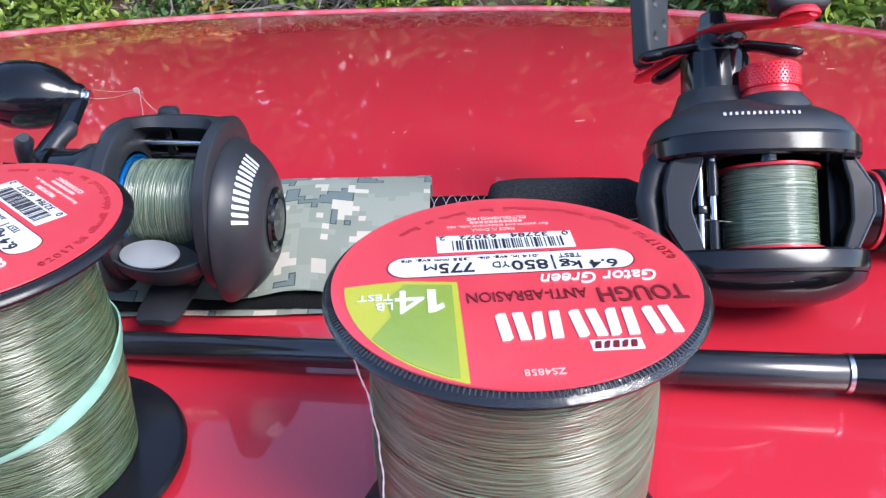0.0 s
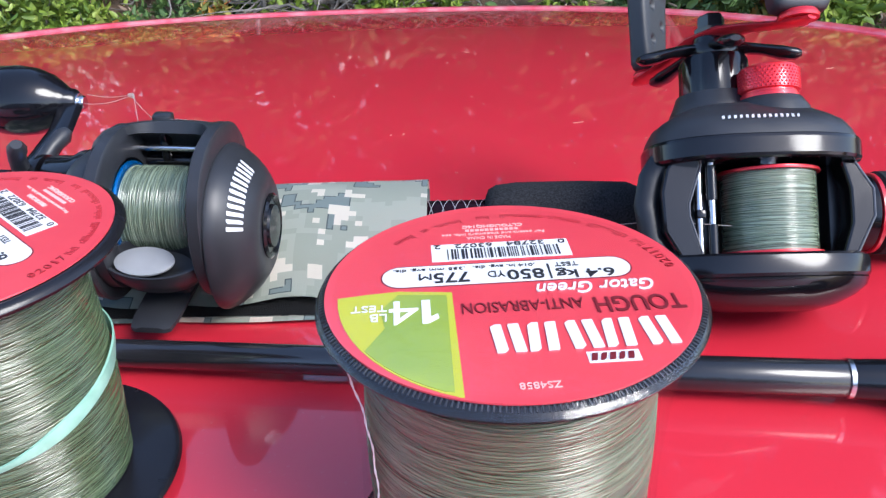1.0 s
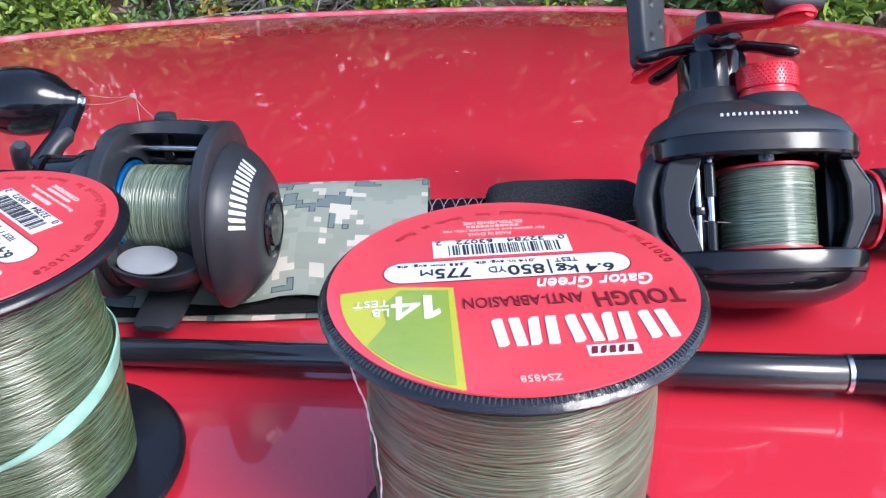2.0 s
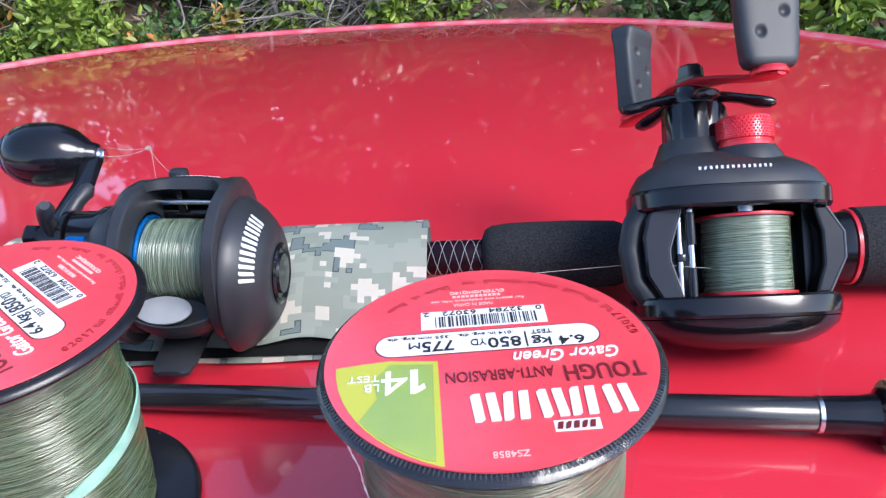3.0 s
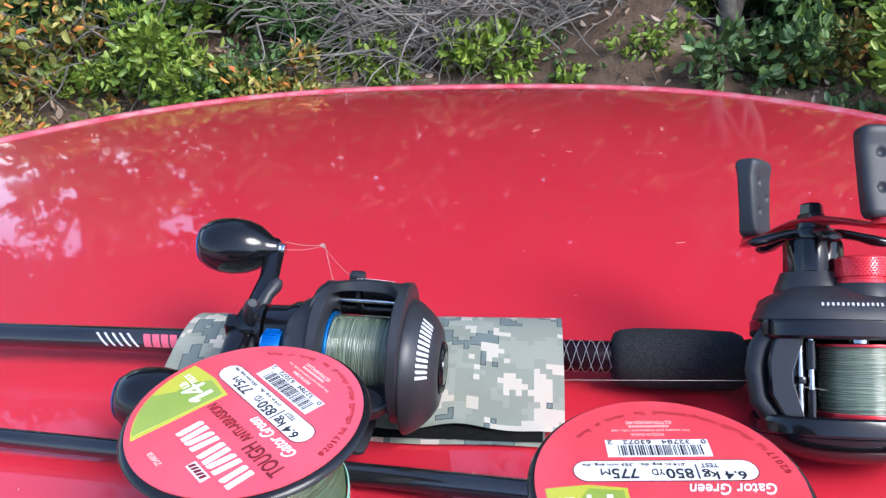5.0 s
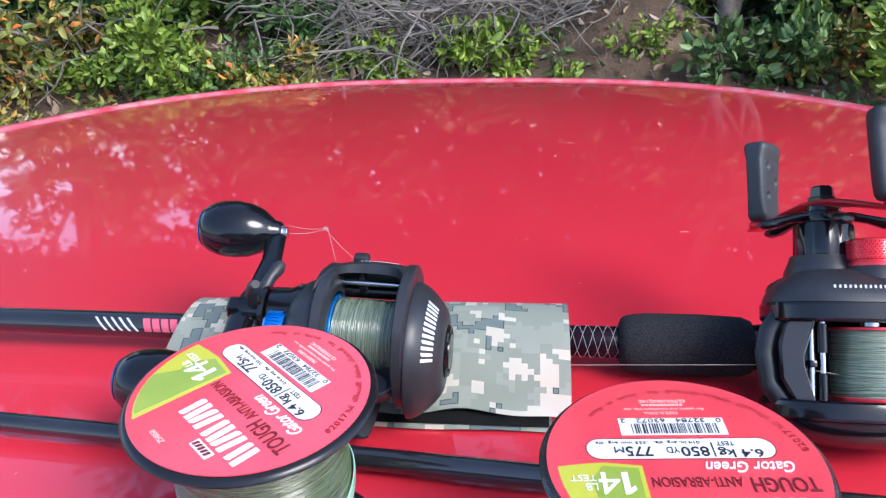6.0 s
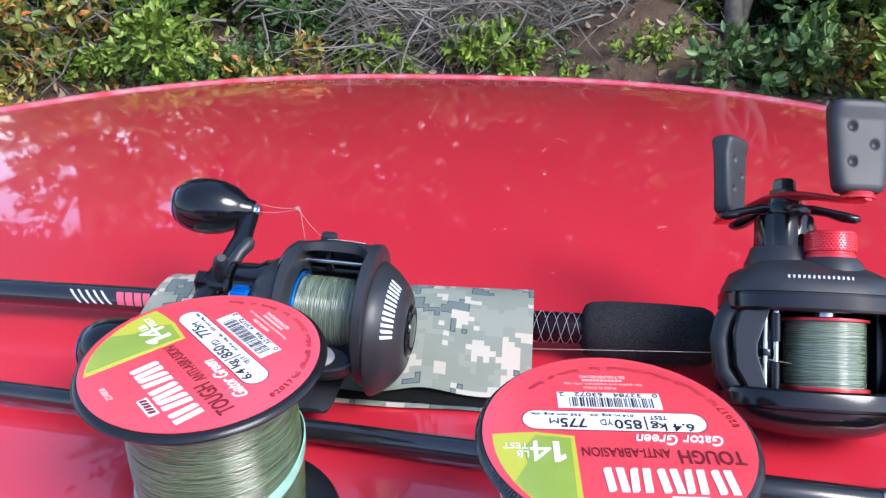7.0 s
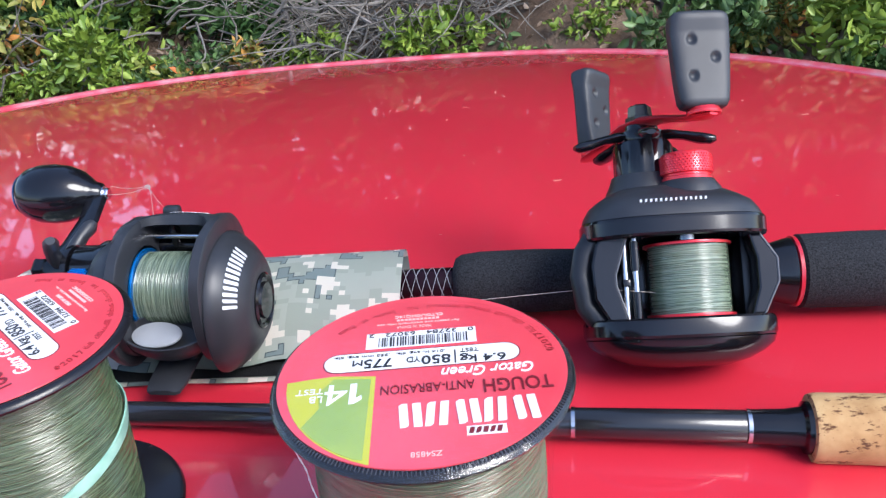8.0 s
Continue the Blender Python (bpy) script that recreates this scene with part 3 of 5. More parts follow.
        for i in range(n + 1):
            a = 2 * math.pi * i / n
            zz = 0.0325 + 0.0072 * math.sin(a + radians(35))
            half = 0.0017 + 0.0006 * math.sin(2 * a + 1.0) + 0.0003 * math.sin(7 * a)
            lean = 0.0004 * math.sin(3 * a)
            ring = []
            for u, d in ((-1, 0.0002), (-0.9, 0.0007), (0, 0.0009), (0.9, 0.0007), (1, 0.0002), (0, 0.0)):
                r = body_r(zz) + 0.0005 + d + lean * u
                ring.append((r * math.cos(a), r * math.sin(a), zz + half * u))
            rings.append(ring)
        part("rubber_band", loft(rings, cap=False), MINT, spool, "mint green rubber band")
    return spool


def mm_list(pts):
    return [(a / 1000, b / 1000) for a, b in pts]


line_spool(pose(-0.0025, -0.0024, hood_z(0, 0) + 0.0001, -2.6), 3.6, "shrink-wrapped spool of pale green fishing line standing on the bonnet", True, 0.0386, (-0.0019, 0.0012))
line_spool(pose(-0.1284, 0.0222, hood_z(-0.126, 0.0222) + 0.0012, -1.4), -43.0, "opened spool of pale green fishing line with a mint rubber band", False, 0.0388, (-0.0009, -0.0008))


# ---- rods ----
def turned(x_r, seg=32):
    return moved(lathe([(r, x) for x, r in x_r], seg), Matrix.Rotation(radians(90), 4, "Y"))


def rod_with_foam():
    yaw = math.degrees(math.atan2(0.138 - 0.157, 0.51))
    rod = thing("fishing_rod", pose(0.0, 0.1455, 0.0012, 0, -0.45, yaw), "black casting rod with foam grips lying on the bonnet", "fishing rod", "rods")
    part("blank", turned([(-1.25, 0.0026), (-0.8, 0.0045), (-0.4, 0.0059), (-0.2, 0.0065), (-0.024, 0.0066), (0.0, 0.0066)]), BLANK, rod)
    part("thread_wrap", turned([(-0.026, 0.0068), (-0.0255, 0.0071), (-0.001, 0.0073), (0.0, 0.0069)]), Mat("dark_maroon_wrap", (0.012, 0.004, 0.007), 0.25, spec=0.15), rod)
    cross = []
    for s in (1, -1):
        for k in range(3):
            pts = []
            for i in range(64):
                x = -0.026 + 0.026 * i / 63
                a = s * x / 0.026 * 2 * math.pi * 1.9 + k * 2.09
                pts.append((x, 0.0073 * math.cos(a), 0.0073 * math.sin(a)))
            cross.append(tube(pts, 0.00013, 5))
    part("crossed_threads", merged(*cross), PAD_GREY, rod)
    part("fore_grip", turned([(-0.002, 0.008), (-0.0008, 0.0112), (0.002, 0.0128), (0.01, 0.0138), (0.035, 0.0140), (0.052, 0.0134), (0.056, 0.0118), (0.057, 0.009)], 40), FOAM, rod, "black foam fore grip")
    part("reel_seat", turned([(0.055, 0.0095), (0.06, 0.0105), (0.115, 0.0105), (0.125, 0.0110), (0.132, 0.0120), (0.140, 0.0142), (0.142, 0.0144)], 40), GLOSS_BLACK, rod)
    part("ring", turned([(0.1424, 0.0146), (0.1426, 0.0152), (0.1440, 0.0152), (0.1444, 0.0146)], 40), RED_PLASTIC, rod, "thin red ring")
    part("rear_grip", turned([(0.1442, 0.0145), (0.1455, 0.0158), (0.17, 0.0162), (0.26, 0.0150), (0.36, 0.0150), (0.42, 0.0165), (0.425, 0.014), (0.426, 0.0)], 40), FOAM, rod, "black foam rear grip")
    # maker's marks: plain slanted slabs bent round the blank
    for nm, mat, x0, x1, n, fill, lean in (("pink_emblem", PINK_PRINT, -0.2300, -0.2115, 4, 0.8, -0.2), ("silver_emblem", SILVER_PRINT, -0.2530, -0.2325, 5, 0.32, -0.9)):
        w = (x1 - x0) / n
        slabs = []
        for i in range(n):
            b = box(x0 + i * w, x0 + (i + fill) * w, -0.0033, 0.0033, 0.0, 0.0001)
            bmesh.ops.subdivide_edges(b, edges=b.edges[:], cuts=6, use_grid_fill=True)
            slabs.append(b)
        bmk = merged(*slabs)
        for v in bmk.verts:
            a = v.co.y / 0.0064 - radians(56)
            r = 0.00648 + v.co.z
            v.co = (v.co.x + lean * v.co.y, r * math.sin(a), r * math.cos(a))
        part(nm, bmk, mat, rod)


def rod_with_cork():
    yaw = math.degrees(math.atan2(0.0479 - 0.0876, 0.4177))
    rod = thing("fishing_rod", pose(0.0, 0.0605, -0.0036, 0, -0.35, yaw), "black carbon rod with a cork handle lying on the bonnet", "fishing rod", "rods")
    part("blank", turned([(-1.3, 0.0016), (-0.8, 0.0028), (-0.3, 0.0040), (-0.1, 0.0046), (0.0415, 0.0050)]), BLANK, rod)
    part("carbon_section", turned([(0.040, 0.0048), (0.041, 0.0053), (0.099, 0.0056), (0.1, 0.005)]), CARBON, rod)
    for x, r in ((0.0405, 0.0056), (0.0992, 0.0060)):
        part("ring", turned([(x, r - 0.0006), (x + 0.0003, r), (x + 0.0016, r), (x + 0.0019, r - 0.0006)]), STEEL, rod, "silver ring")
    part("winding_check", turned([(0.0995, 0.0054), (0.101, 0.0058), (0.112, 0.0062), (0.117, 0.0070), (0.118, 0.0088), (0.120, 0.0090), (0.1205, 0.008)]), GLOSS_BLACK, rod)
    part("cork_grip", turned([(0.1195, 0.0086), (0.1198, 0.0112), (0.1215, 0.0117), (0.16, 0.0119), (0.24, 0.0120), (0.33, 0.0119), (0.355, 0.0124), (0.357, 0.010), (0.3575, 0.0)], 40), CORK, rod, "pitted natural cork grip")


rod_with_foam()
rod_with_cork()


# ---- camouflage rod wrap ----
def camo_wrap():
    wrap = thing("rod_wrap", pose(0, 0, 0), "digital camouflage cloth wrap folded round the rod", "rod wrap")

    def prof(x, n=40):
        g = lambda y: hood_z(x, y)
        wv = 0.0012 * math.sin(x * 70) + 0.0008 * math.sin(x * 153)
        keys = [(0.1028 + wv, g(0.1028) + 0.0056 + wv * 0.6), (0.109, g(0.109) + 0.0078), (0.1180, 0.0025), (0.128, 0.0065), (0.1380, 0.0092), (0.148, 0.0110), (0.156, 0.0114), (0.163, 0.0098), (0.1690, 0.0062), (0.1720, 0.0000), (0.1715, -0.0070), (0.165, g(0.165) + 0.0016)]
        out = []
        for i in range(n + 1):
            u = i / n * (len(keys) - 1)
            k = min(int(u), len(keys) - 2)
            f = u - k
            p0, p1, p2, p3 = keys[max(k - 1, 0)], keys[k], keys[k + 1], keys[min(k + 2, len(keys) - 1)]
            out.append(tuple(0.5 * (2 * b + (c - a) * f + (2 * a - 5 * b + 4 * c - d) * f * f + (3 * b - a - 3 * c + d) * f ** 3) for a, b, c, d in zip(p0, p1, p2, p3)))
        return out

    def sheet(x0, x1, rows, uv_off, thick, skew=0.0, nx=46):
        grid = []
        for i in range(nx + 1):
            x = x0 + (x1 - x0) * i / nx
            pr = rows(x)
            yc = pr[0][0]
            grid.append([(x + skew * (y - yc) * (1 - i / nx), y, z + 0.0005 * noise.noise(Vector((x * 60, y * 60, 1)))) for y, z in pr])
        bm = bmesh.new()
        uv = bm.loops.layers.uv.new("UVMap")
        top = [[bm.verts.new(p) for p in r] for r in grid]
        arcs = []
        for r in grid:
            s, acc = 0, [0]
            for a, b in zip(r, r[1:]):
                s += (Vector(a) - Vector(b)).length
                acc.append(s)
            arcs.append(acc)
        for i in range(nx):
            for j in range(len(grid[0]) - 1):
                f = bm.faces.new((top[i][j], top[i + 1][j], top[i + 1][j + 1], top[i][j + 1]))
                for lp, (a, b) in zip(f.loops, ((i, j), (i + 1, j), (i + 1, j + 1), (i, j + 1))):
                    lp[uv].uv = (grid[a][b][0] + uv_off, arcs[a][b] + uv_off)
        bmesh.ops.solidify(bm, geom=bm.faces[:], thickness=thick)
        return bm

    part("cover", sheet(-0.2115, -0.0245, prof, 0.0, 0.0012, 0.10), CAMO, wrap)
    low = lambda x: [(0.0968 + 0.014 * k / 6 + 0.0006 * math.sin(x * 90), hood_z(x, 0.09) + 0.0012 + 0.0003 * k) for k in range(7)]
    part("lower_flap", sheet(-0.212, -0.033, low, 0.37, 0.0009), CAMO, wrap)
    vel = lambda x: [(0.0988 + 0.010 * k / 4, hood_z(x, 0.095) + 0.0024 + 0.0002 * k) for k in range(5)]
    part("hook_tape", sheet(-0.208, -0.034, vel, 0.1, 0.0006), VELCRO, wrap, "black hook-and-loop strip")


camo_wrap()


# ---- reels ----
def egg(cx, cy, ax, ay, p=2.3, n=48):
    out = []
    for i in range(n):
        a = 2 * math.pi * i / n
        c, s = math.cos(a), math.sin(a)
        out.append((cx + ax * math.copysign(abs(c) ** (2 / p), c), cy + ay * math.copysign(abs(s) ** (2 / p), s)))
    return out


def even(pts, n):
    """The same closed outline with n points at equal steps."""
    pts = [Vector((x, y, 0)) for x, y in pts]
    run = [0.0]
    for a, b in zip(pts, pts[1:] + pts[:1]):
        run.append(run[-1] + (b - a).length)
    xs, ys = [p.x for p in pts] + [pts[0].x], [p.y for p in pts] + [pts[0].y]
    return [(float(np.interp(run[-1] * i / n, run, xs)), float(np.interp(run[-1] * i / n, run, ys))) for i in range(n)]


def shell(outline, steps, centre, axis="Z"):
    """Rings of one outline, shrunk towards centre: steps of (height, scale)."""
    rings = []
    for h, k in steps:
        pts = [(centre[0] + (x - centre[0]) * k, centre[1] + (y - centre[1]) * k) for x, y in outline]
        rings.append([Vector((x, y, h)) if axis == "Z" else Vector((h, x, y)) for x, y in pts])
    return loft(rings)


def mm_bm(bm):
    return moved(bm, Matrix.Scale(0.001, 4))


def at(bm, x, y, z):
    return moved(bm, Matrix.Translation((x, y, z)))


def poly_y(pts, y0, y1, bevel=0.6):
    """An outline in x, z drawn out along y."""
    return moved(prism([(x, z) for x, z in pts], -y1, -y0, bevel), Matrix.Rotation(radians(90), 4, "X"))


def paddle_knob(parent, m, w, t, h, label):
    """Waisted rubber paddle standing along z, with three dimples on either face."""
    keys = ((0, 0.62, 0.6), (0.6, 0.74, 0.75), (2.5, 0.82, 0.86), (h * 0.2, 0.88, 0.8), (h * 0.35, 0.92, 0.77), (h * 0.78, 1.0, 0.8), (h * 0.92, 0.98, 1.0), (h - 1.0, 0.93, 0.98), (h, 0.84, 0.8))
    zs = [0, 0.3, 0.6, 1.5] + [2.5 + (h - 3.5) * i / 44 for i in range(45)] + [h - 0.4, h]
    rings = []
    for z in zs:
        kw = float(np.interp(z, [k[0] for k in keys], [k[1] for k in keys]))
        kt = float(np.interp(z, [k[0] for k in keys], [k[2] for k in keys]))
        ring = []
        for x, y in even(egg(0, 0, w / 2 * kw, t / 2 * kt, 4.5, 720), 132):
            for sx, sz in ((-w * 0.18, h * 0.70), (w * 0.2, h * 0.51), (-w * 0.18, h * 0.32)):
                d = math.hypot(x - sx, z - sz) / 2.1
                if d < 1 and abs(y) > t * 0.28:
                    y -= math.copysign(1.2 * (1 - d * d), y)
            ring.append((x, y, z))
        rings.append(ring)
    return part("handle_knob", mm_bm(loft(rings)), RUBBER_GREY, parent, label, 60, m)


def red_black_reel():
    reel = thing("baitcasting_reel", pose(0.0925, 0.105, 0.0235, -35, 0, 0), "black baitcasting reel with red trim mounted on the rod", "fishing reel", "reels")
    out = even(egg(-7, 3.5, 35.0, 24.5, 2.5, 720), 96)
    low = even(egg(-6.5, 5.0, 36.0, 26.0, 2.4, 720), 96)
    part("upper_rim", mm_bm(shell(out, [(14.8, 0.95), (15.3, 0.985), (16.2, 1.0), (21.2, 1.0), (22.2, 0.985)], (-5, 3.5))), FRAME_BLACK, reel, smooth=18)
    part("upper_cover", mm_bm(shell(out, [(22.0, 0.95), (22.5, 0.972), (25, 0.945), (28.5, 0.88), (31, 0.78), (33.4, 0.66), (35.5, 0.52), (36.2, 0.4)], (-10, 10))), BODY_MATTE, reel)
    part("lower_rim", mm_bm(shell(low, [(-14.6, 0.95), (-15.4, 0.985), (-17, 1.0), (-21.0, 1.0), (-22.0, 0.985)], (-4, 5))), GLOSS_BLACK, reel, smooth=18)
    part("lower_cover", mm_bm(shell(low, [(-21.8, 0.96), (-22.4, 0.985), (-25, 0.955), (-28, 0.85), (-31, 0.68), (-33.2, 0.45)], (-4, 5))), FRAME_BLACK, reel)
    # spool in the window
    sx = -2.2
    part("spool_core", mm_bm(at(lathe([(0, -15.0), (16.0, -15.0), (16.2, -14.6), (16.0, -14.2), (13.6, -14.0), (13.6, 12.4), (16.0, 12.6), (16.2, 13.0), (16.0, 13.4), (0, 13.4)], 48), sx, 0, 0)), GLOSS_BLACK, reel)
    for z in (-14.1, 12.6):
        part("spool_ring", mm_bm(at(lathe([(14.3, z - 0.5), (16.3, z - 0.5), (16.4, z), (16.3, z + 0.5), (14.3, z + 0.5)], 48), sx, 0, 0)), RED_METAL, reel, "red spool edge")
    part("spooled_line", strands(140, lambda z: 0.0148, -0.0134, 0.0119, 0.00019, random.Random(3), 0.0012, 48), LINE_DARK, reel, "dark green wound line", m=Matrix.Translation((sx / 1000, 0, 0)))["kind"] = "stuff"
    part("line_bed", mm_bm(at(lathe([(0, -13.5), (14.72, -13.5), (14.72, 12.0), (0, 12.0)], 48), sx, 0, 0)), LINE_DARK, reel)
    part("spool_shaft", mm_bm(at(lathe([(0, -16), (4, -16), (4, 16), (0, 16)], 20), sx, 0, 0)), STEEL, reel)
    part("side_wall", mm_bm(box(18.5, 23.5, 2.0, 18, -15, 15, 0.8)), BODY_SATIN, reel)
    part("window_back", mm_bm(box(-28, 26, 17.5, 21, -15, 15, 1)), GLOSS_BLACK, reel)
    # frame pieces between the plates
    part("line_guard", mm_bm(poly_y([(-39.8, 6), (-37.9, 13.6), (-34.5, 18.2), (-26.0, 18.2), (-26.3, 15), (-30.5, 2), (-30.5, -2), (-26.8, -14.4), (-26, -17), (-33.4, -17), (-39.2, -7)], -10, 6, 1.0)), FRAME_BLACK, reel, smooth=18)
    part("front_strut", mm_bm(tube([(-32, -4, 20.5), (-36.5, -4, 17.5), (-41.2, -4, 11), (-43.2, -4, 2.5), (-41.6, -4, -9), (-37, -4, -15), (-32, -4, -18.5)], [2.8, 2.7, 2.5, 2.4, 2.5, 2.7, 2.8], 12, 1.8)), BODY_SATIN, reel)
    part("thumb_bar", mm_bm(poly_y([(19.0, 15), (24.0, 15), (29.6, 6), (29.6, -3), (23.6, -15), (18.2, -15), (21.4, -5), (21.4, 6)], -8, 1, 0.9)), FRAME_BLACK, reel, smooth=18)
    for x, y, r in ((-27.0, -7, 1.4), (-23.4, -9, 1.1)):
        part("guide_bar", mm_bm(at(lathe([(0, -15), (r, -15), (r, 15), (0, 15)], 14), x, y, 0)), STEEL, reel, "thin steel guide bar")
    part("bar_sleeve", mm_bm(at(lathe([(1.0, 3), (1.8, 3.2), (1.8, 14), (1.0, 14.4)], 14), -23.4, -9, 0)), GLOSS_BLACK, reel)
    part("bar_sleeve", mm_bm(at(lathe([(1.0, -15), (1.6, -14.8), (1.6, -5), (1.0, -4.6)], 14), -23.4, -9, 0)), GLOSS_BLACK, reel)
    part("line_guide", mm_bm(box(-28.5, -25.4, -9.4, -4, -2.6, 0.2, 0.6)), FRAME_BLACK, reel)
    # thin grey strips along the bevels, standing in for their bright highlights
    edge = [(23.2, -7.9, 14.6), (28.7, -7.9, 5.8), (28.7, -7.9, -2.9), (22.8, -7.9, -14.6)]
    part("bevel_glint", mm_bm(tube(edge, 0.5, 8)), GREY_EDGE, reel, "grey bevel of the thumb bar with its highlight painted")
    edge = [(-26.6, -9.7, 15.2), (-30.9, -9.7, 2), (-30.9, -9.7, -2), (-27.2, -9.7, -14.6)]
    part("bevel_glint", mm_bm(tube(edge, 0.4, 8)), GREY_EDGE, reel, "grey bevel of the line guard with its highlight painted")
    # emblem on the shoulder
    em = emblem(-22, 3, -0.8, 0.8, 0, 14, 0.2, 0.5, 0.1)
    for v in em.verts:
        x, w, n = v.co
        k = 0.885 - w * 0.03
        big = (x + 10) / k - 10
        y = 3.5 - 24.5 * (1 - (abs(big + 7) / 35) ** 2.5) ** 0.4
        v.co = (x, 10 + (y - 10) * k - n, 28.3 + w * 0.75 + n)
    part("emblem", mm_bm(em), SILVER_PRINT, reel, "row of small pale marks")
    part("cover_screw", mm_bm(moved(lathe([(0, -1), (2.6, -1), (2.8, 0), (2.2, 0.4), (1.6, -0.2), (0, -0.4)], 20), Matrix.Translation((-24, -12.4, 26.4)) @ Matrix.Rotation(radians(38), 4, "X"))), BODY_SATIN, reel)
    # tension knob on the spool's axis
    part("knob_collar", mm_bm(lathe([(13.5, 28), (12.4, 34), (10.2, 37.2), (0, 37.2)], 40)), BODY_MATTE, reel)
    rings = []
    for r, z in ((8.6, 36.8), (9.4, 37.0), (9.5, 38.6), (8.8, 39.0), (8.8, 39.6), (9.7, 40.0), (9.7, 47.0), (9.2, 47.8), (8.0, 48.1)):
        rings.append([(r * math.cos(a), r * math.sin(a), z) for a in (2 * math.pi * i / 64 for i in range(64))])
    tk = part("tension_knob", mm_bm(loft(rings)), RED_METAL, reel, "knurled red metal knob")
    bumps = []
    for k in range(7):
        for i in range(44):
            a = 2 * math.pi * (i + 0.5 * (k % 2)) / 44
            b = bmesh.new()
            vs = [b.verts.new(p) for p in ((9.65, -0.55, 0), (9.65, 0, -0.5), (9.65, 0.55, 0), (9.65, 0, 0.5), (10.1, 0, 0))]
            for p, q in ((0, 1), (1, 2), (2, 3), (3, 0)):
                b.faces.new((vs[p], vs[q], vs[4]))
            bumps.append(moved(b, Matrix.Rotation(a, 4, "Z") @ Matrix.Translation((0, 0, 40.5 + k * 1.0))))
    part("knurling", mm_bm(merged(*bumps)), RED_METAL, tk)
    # handle post, star and arm
    hx, hy = -13.5, 15.0
    part("gear_housing", mm_bm(at(lathe([(23.0, 16), (23.6, 18), (23.4, 28.5), (22.4, 30.6), (18.5, 33.0), (15.4, 34.2), (0, 34.2)], 56), hx, hy - 1.5, 0)), BODY_MATTE, reel)
    part("post_base", mm_bm(at(lathe([(16.4, 30), (15.8, 36), (14.4, 39), (13.2, 42.5), (0, 42.5)], 40), hx, hy, 0)), BODY_MATTE, reel)
    rings = []
    for r, z in ((11.6, 42), (12.0, 43), (11.8, 54.5), (11.0, 56), (6, 56.5)):
        rings.append([(hx + (r - (0.9 if i % 6 == 0 and 42.5 < z < 55 else 0)) * math.cos(a), hy + (r - (0.9 if i % 6 == 0 and 42.5 < z < 55 else 0)) * math.sin(a), z) for i, a in ((i, 2 * math.pi * i / 48) for i in range(48))])
    part("handle_post", mm_bm(loft(rings)), GLOSS_BLACK, reel)
    arms = [at(lathe([(0, 56.2), (9.0, 56.2), (9.6, 57.6), (9.0, 60.6), (7.0, 61.4), (6.6, 63.4), (0, 63.4)], 32), hx, hy, 0)]
    for k in range(5):
        a = radians(-21 + 72 * k)
        c, s = math.cos(a), math.sin(a)
        arms.append(tube([(hx + r * c, hy + r * s, z) for r, z in ((5, 59.0), (11, 58.8), (17, 57.4), (22.5, 55.6), (27, 54.6), (29, 54.6))], [4.0, 3.6, 3.4, 4.2, 3.6, 1.8], 12, 0.55))
    part("star_drag", mm_bm(merged(*arms)), GLOSS_BLACK, reel)
    dx, dy = 0.487, -0.873
    pts = [(hx + dx * s, hy + dy * s, z) for s, z in ((-41, 57.6), (-36, 58.0), (-28, 59.6), (-16, 62.8), (-6, 64.4), (6, 64.4), (16, 62.8), (28, 59.8), (36, 58.6), (41, 58.4))]
    part("handle_arm", mm_bm(tube(pts, [2.0, 4.6, 4.2, 5.0, 6.5, 6.5, 5.0, 4.2, 4.8, 2.0], 14, 0.3)), RED_METAL, reel, "curved red metal handle arm")
    part("handle_nut", mm_bm(at(lathe([(0, 65.4), (6.0, 65.4), (6.0, 67), (5.0, 67.5), (4.6, 71.5), (3.6, 72.2), (0, 72.2)], 6), hx, hy, 0)), GLOSS_BLACK, reel, smooth=20)
    for s, w, turn in ((36, 22.5, 6), (-36, 20.5, 50)):
        x, y = hx + dx * s + (2.5 if s < 0 else 0), hy + dy * s
        part("knob_washer", mm_bm(at(lathe([(0, 59), (6.2, 59), (6.4, 60), (5.6, 61.4), (0, 61.4)], 28), x, y, 0)), RED_METAL, reel)
        paddle_knob(reel, Matrix.Translation((x / 1000, y / 1000, 0.0612)) @ Matrix.Rotation(radians(turn), 4, "Z"), w, 11, 36, "grey rubber paddle knob with three dimples")
    # foot on the seat
    part("foot", mm_bm(box(-34, 30, 27, 34, -7, 7, 2)), GLOSS_BLACK, reel)


